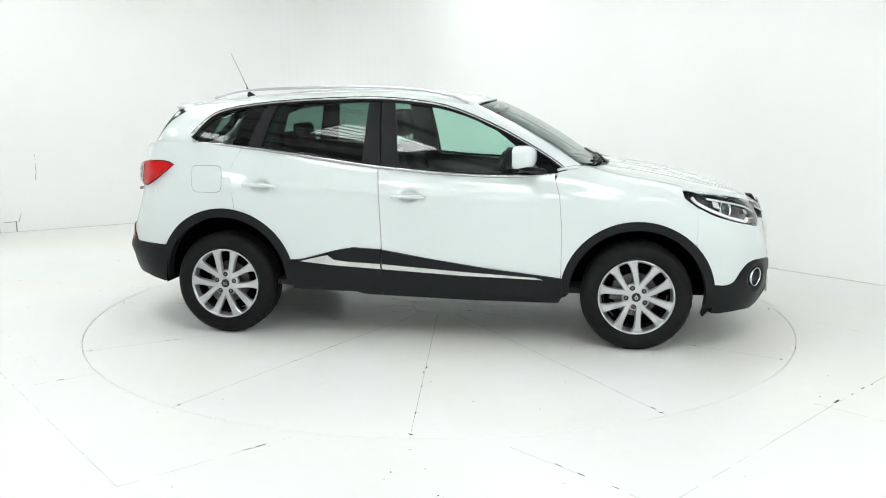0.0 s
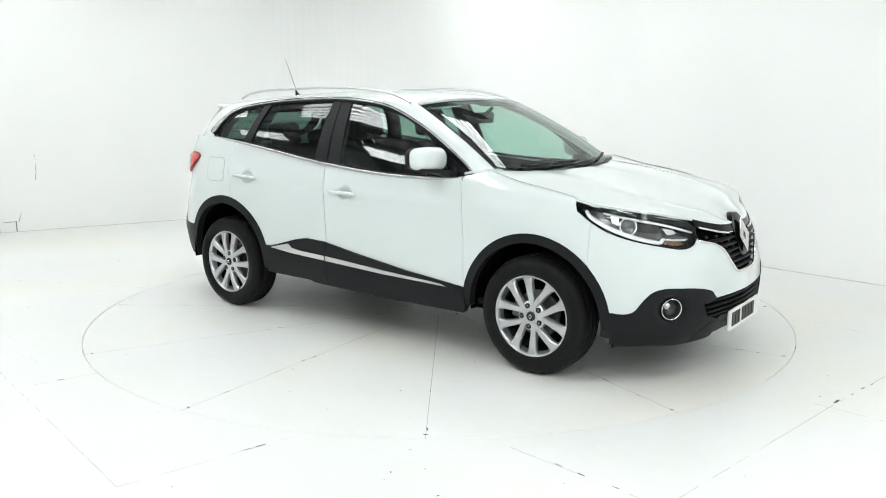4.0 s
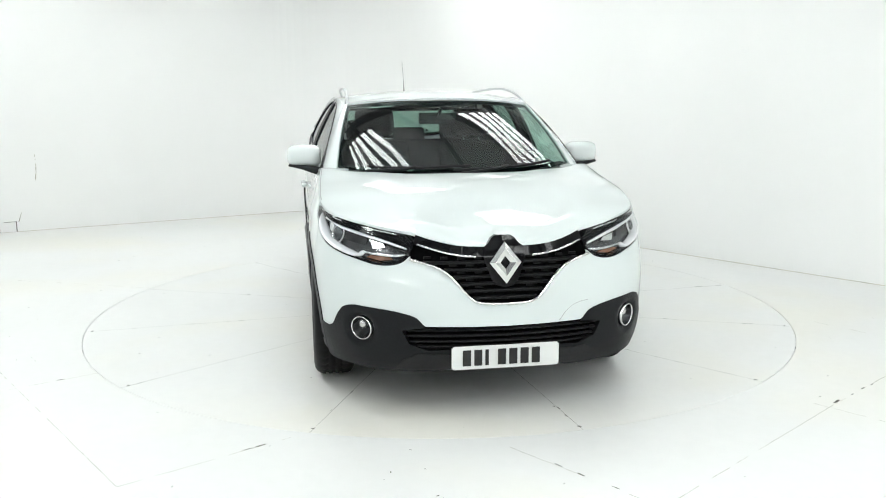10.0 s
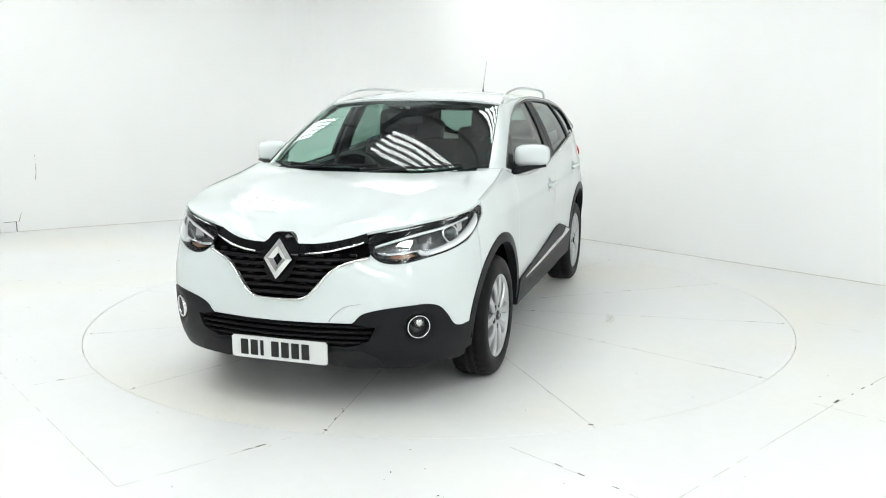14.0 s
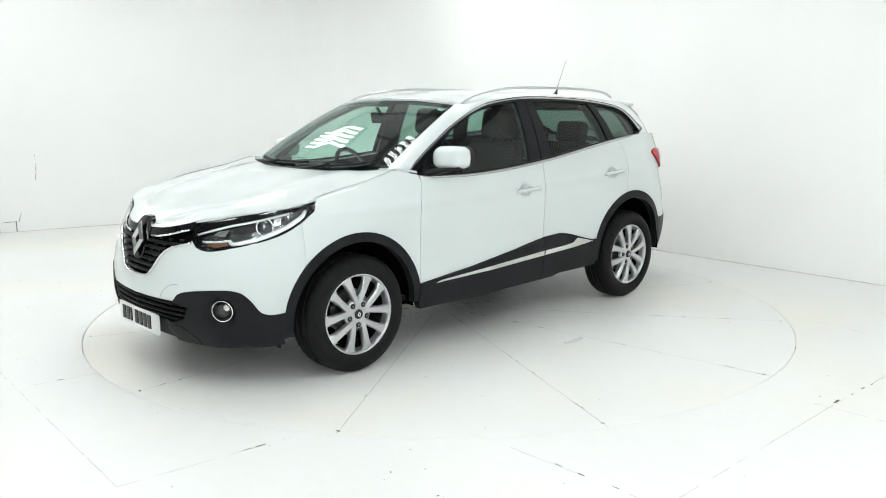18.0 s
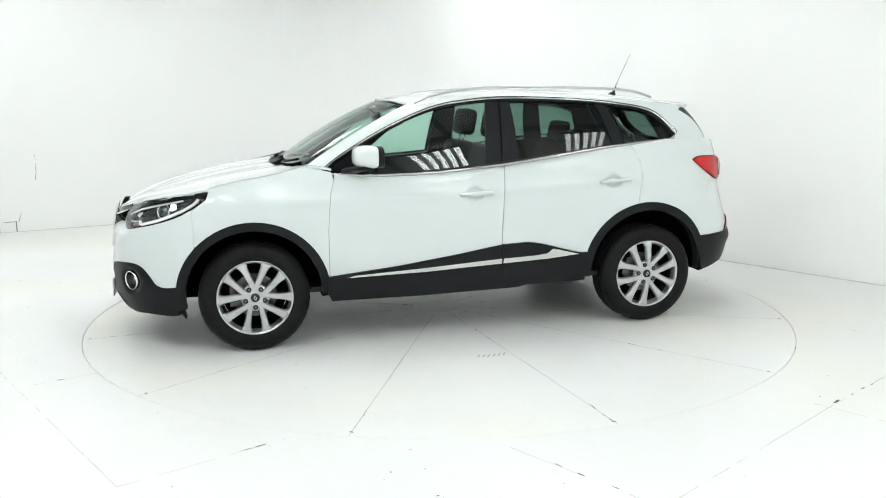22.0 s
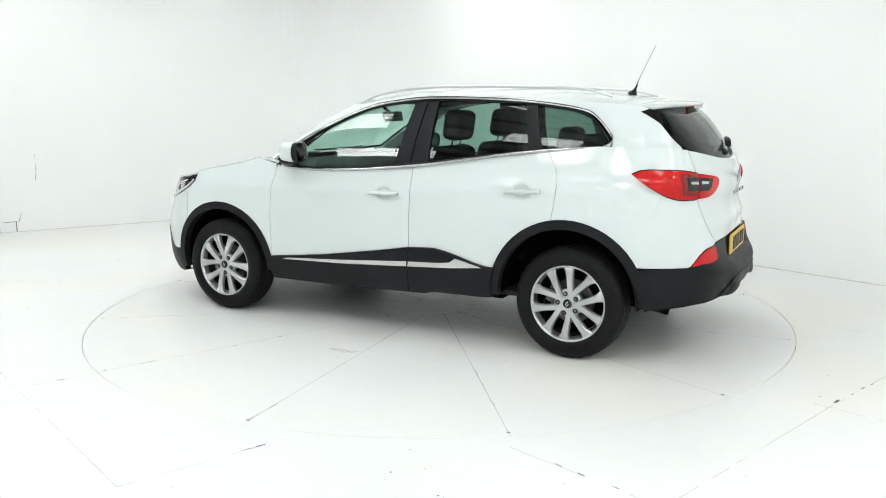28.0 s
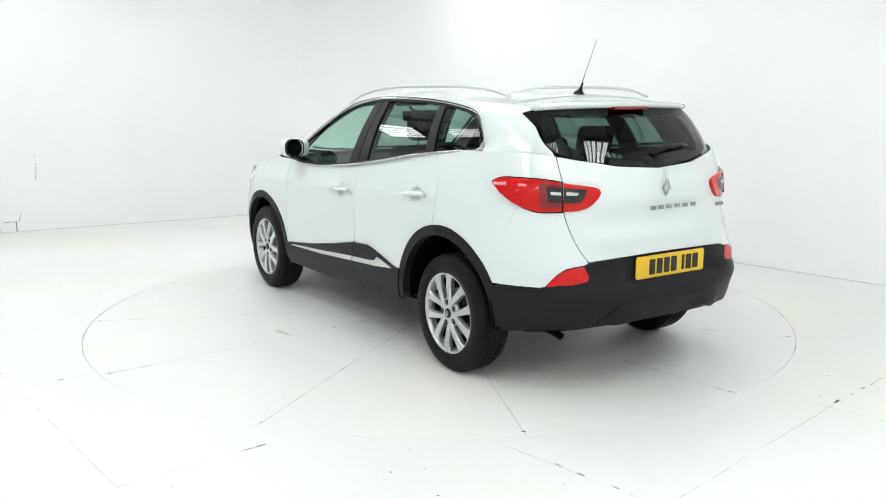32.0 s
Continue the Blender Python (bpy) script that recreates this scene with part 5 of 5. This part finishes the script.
# ---- cabin ----
def cushion(bm, cx, cy, cz, lx, ly, lz, lean=0.0, round_=0.06):
    """A padded block, leaned about y, with rounded edges."""
    start = len(bm.verts)
    b2 = bmesh.new()
    box_bm(b2, -lx / 2, lx / 2, -ly / 2, ly / 2, -lz / 2, lz / 2)
    bmesh.ops.bevel(b2, geom=b2.edges[:], offset=min(round_, .48 * min(lx, ly, lz)), segments=4, profile=0.5, affect="EDGES")
    m = Matrix.Translation((cx, cy, cz)) @ Matrix.Rotation(radians(lean), 4, "Y")
    vs = {v: bm.verts.new(m @ v.co) for v in b2.verts}
    for f in b2.faces:
        bm.faces.new([vs[v] for v in f.verts])
    b2.free()


def seat_part(name, *a, mat=None, parent=None, round_=.05):
    bm = bmesh.new()
    cushion(bm, *a, round_=round_)
    return part(name, bm, mat or CLOTH, parent, smooth=True)


for y in (.37, -.37):
    seat = new("front_seat")
    seat.parent = car
    seat_part("seat_cushion", .10, y, .60, .52, .50, .16, -8, parent=seat)
    seat_part("backrest", -.25, y, .93, .13, .50, .60, -16, parent=seat)
    seat_part("headrest", -.365, y, 1.36, .12, .29, .20, -10, parent=seat, round_=.045)
    for e in (-.06, .06):
        bm = bmesh.new()
        sweep(bm, [(-.32, y + e, 1.18), (-.36, y + e, 1.31)], .006, .006, (0, 1, 0))
        part("headrest_post", bm, CHROME, seat, smooth=True)
bench = new("rear_seat")
bench.parent = car
seat_part("seat_cushion", -.72, 0, .62, .50, 1.30, .16, -6, parent=bench)
seat_part("backrest", -1.05, 0, .93, .13, 1.30, .56, -18, parent=bench)
for y in (.40, 0, -.40):
    seat_part("headrest", -1.165, y, 1.275 - (.06 if y == 0 else 0), .10, .27, .17, -12, parent=bench, round_=.04)
    for e in (-.05, .05):
        bm = bmesh.new()
        sweep(bm, [(-1.12, y + e, 1.12), (-1.155, y + e, 1.25 - (.06 if y == 0 else 0))], .006, .006, (0, 1, 0))
        part("headrest_post", bm, CHROME, bench, smooth=True)
bm = bmesh.new()
rows = []
for x, z in ((1.05, 1.085), (.95, 1.085), (.75, 1.075), (.60, 1.05), (.55, 1.0), (.56, .80), (.62, .60)):
    rows.append([bm.verts.new((x - .04 * (k / 8) ** 2, .77 * k / 8, z + (.03 * math.exp(-((k / 8 + .48) / .22) ** 2) if .9 > x > .5 and z > .9 else 0))) for k in range(-8, 9)])
for a, b in zip(rows, rows[1:]):
    for i in range(16):
        bm.faces.new((a[i], a[i + 1], b[i + 1], b[i]))
part("dashboard", bm, GREY, car, smooth=True)
bm = bmesh.new()
ring = []
for i in range(40):
    a = 2 * math.pi * i / 40
    ring.append((0, .185 * math.cos(a), .185 * math.sin(a)))
sweep(bm, ring + [ring[0]], .016, .016, (1, 0, 0), 8, cap=False)
box_bm(bm, -.01, .03, -.17, .17, -.035, .02)
box_bm(bm, -.02, .03, -.07, .07, -.08, .05)
box_bm(bm, .03, .30, -.03, .03, -.04, .03)
o = part("steering_wheel", bm, GREY, car, smooth=False)
o.matrix_basis = pose(.40, -.37, 1.01, 0, 24, 0)
bm = bmesh.new()
cushion(bm, .40, -.02, 1.405, .03, .25, .075, 10, .012)
o = part("inner_mirror", bm, GLOSS, car, smooth=True)
bm = bmesh.new()
sweep(bm, [(.41, -.02, 1.42), (.47, 0, 1.475)], .012, .012, (0, 1, 0))
part("mirror_stem", bm, GLOSS, o)
panel("headlining", roof, [(.9, -.93), (9.6, -.93), (9.6, .93), (.9, .93)], LINER, step=(.5, .2), out=-.035, thick=.004)
for s in (1, -1):
    panel("door_lining", belt, [(s * a, b) for a, b in [(1.96, .34), (3.60, .34), (3.66, .58), (3.80, .80), (4.1, .88), (4.5, .84), (4.8, .84), (4.8, 1.21), (4.2, 1.225), (3.7, 1.188), (3.1, 1.112), (2.5, 1.064), (2.0, 1.06)]], GREY, out=-.075, thick=.01, step=(.15, .1))
    panel("cabin_pillar", cabin, [(s * a, b) for a, b in [(4.82, .0), (5.13, .0), (5.11, .97), (4.82, .97)]], GREY, out=-.035, thick=.02, step=(.1, .2))
    panel("cabin_pillar", cabin, [(s * a, b) for a, b in [(6.02, .0), (6.32, .0), (6.24, .92), (5.98, .92)]], GREY, out=-.035, thick=.02, step=(.1, .2))
    panel("cabin_pillar", cabin, [(s * a, b) for a, b in [(7.05, .1), (7.3, .0), (8.35, .0), (8.35, .95), (6.6, .98), (6.95, .75)]], GREY, out=-.045, thick=.02, step=(.2, .2))
bm = bmesh.new()
box_bm(bm, -1.95, -1.15, -.62, .62, .95, .97)
part("parcel_shelf", bm, GREY, car)
bm = bmesh.new()
box_bm(bm, -1.0, 1.0, -.78, .78, .33, .36)
part("cabin_floor", bm, GREY, car)

# ---- stickers inside the glass ----
STICKER = material("pale paper sticker", (0.62, 0.64, 0.62), 0.6)
panel("screen_sticker", cabin, [(1.72, .905), (1.92, .895), (1.92, .865), (1.72, .875)], STICKER, step=(.2, .1), thick=.001, out=-.012)
panel("screen_sticker", cabin, [(-.95, .905), (-1.5, .90), (-1.5, .888), (-.95, .893)], STICKER, step=(.2, .1), thick=.001, out=-.012)
for k in range(3):
    panel("window_sticker", cabin, [(9.42 + .07 * k, .12), (9.47 + .07 * k, .12), (9.47 + .07 * k, .20 - .02 * k), (9.42 + .07 * k, .20 - .02 * k)], SATIN, step=(.2, .1), thick=.001, out=-.008)

# ---- joints between the sheets, closed a little below the surface ----
def joint(name, line, width=.012, mat=SEAM_GREY):
    p = np.array(line, float)
    d = np.gradient(p, axis=0)
    n = np.stack([-d[:, 1], d[:, 0]], -1) / np.linalg.norm(d, axis=1)[:, None] * width
    sides(name, belt, [tuple(q) for q in p + n] + [tuple(q) for q in (p - n)[::-1]], mat, out=-.0035, thick=.004)


joint("bumper_joint", [(4.50, .695), (4.60, .83), (4.665, .975)], mat=PAINT)
joint("bumper_joint", [(4.66, .982), (4.74, .982), (4.83, .982), (4.92, .981)], mat=PAINT)
joint("bumper_joint", [(1.155, .67), (1.152, .78), (1.153, .88)], mat=PAINT)
joint("wing_joint", [(1.958, .46), (1.958, .6), (1.958, .74), (1.975, .95), (1.99, 1.0), (2.0, 1.05)])
joint("bonnet_joint", [(b, z - .005) for b, z in BONNET_EDGE], .009)
joint("door_joint", [(3.083, .61), (3.085, .73), (3.095, .92), (3.104, 1.105)])
joint("door_joint", [(4.045, .81), (4.05, .836), (4.066, .93), (4.0745, 1.02), (4.065, 1.12), (4.035, 1.18)])



def heading(t):
    """The table's turn at t seconds, degrees."""
    return -8.8719 - 7.1354 * t + 0.0002 * (t - 16) ** 2 + 0.0001 * (t - 16) ** 3


def motions():
    rows = [(t, pose(0, 0, 0, 0, 0, heading(t))) for t in range(33)]
    walk(turntable, rows)
    walk(car, [(t, m @ pose(0.0438, -0.0686, 0)) for t, m in rows])


motions()
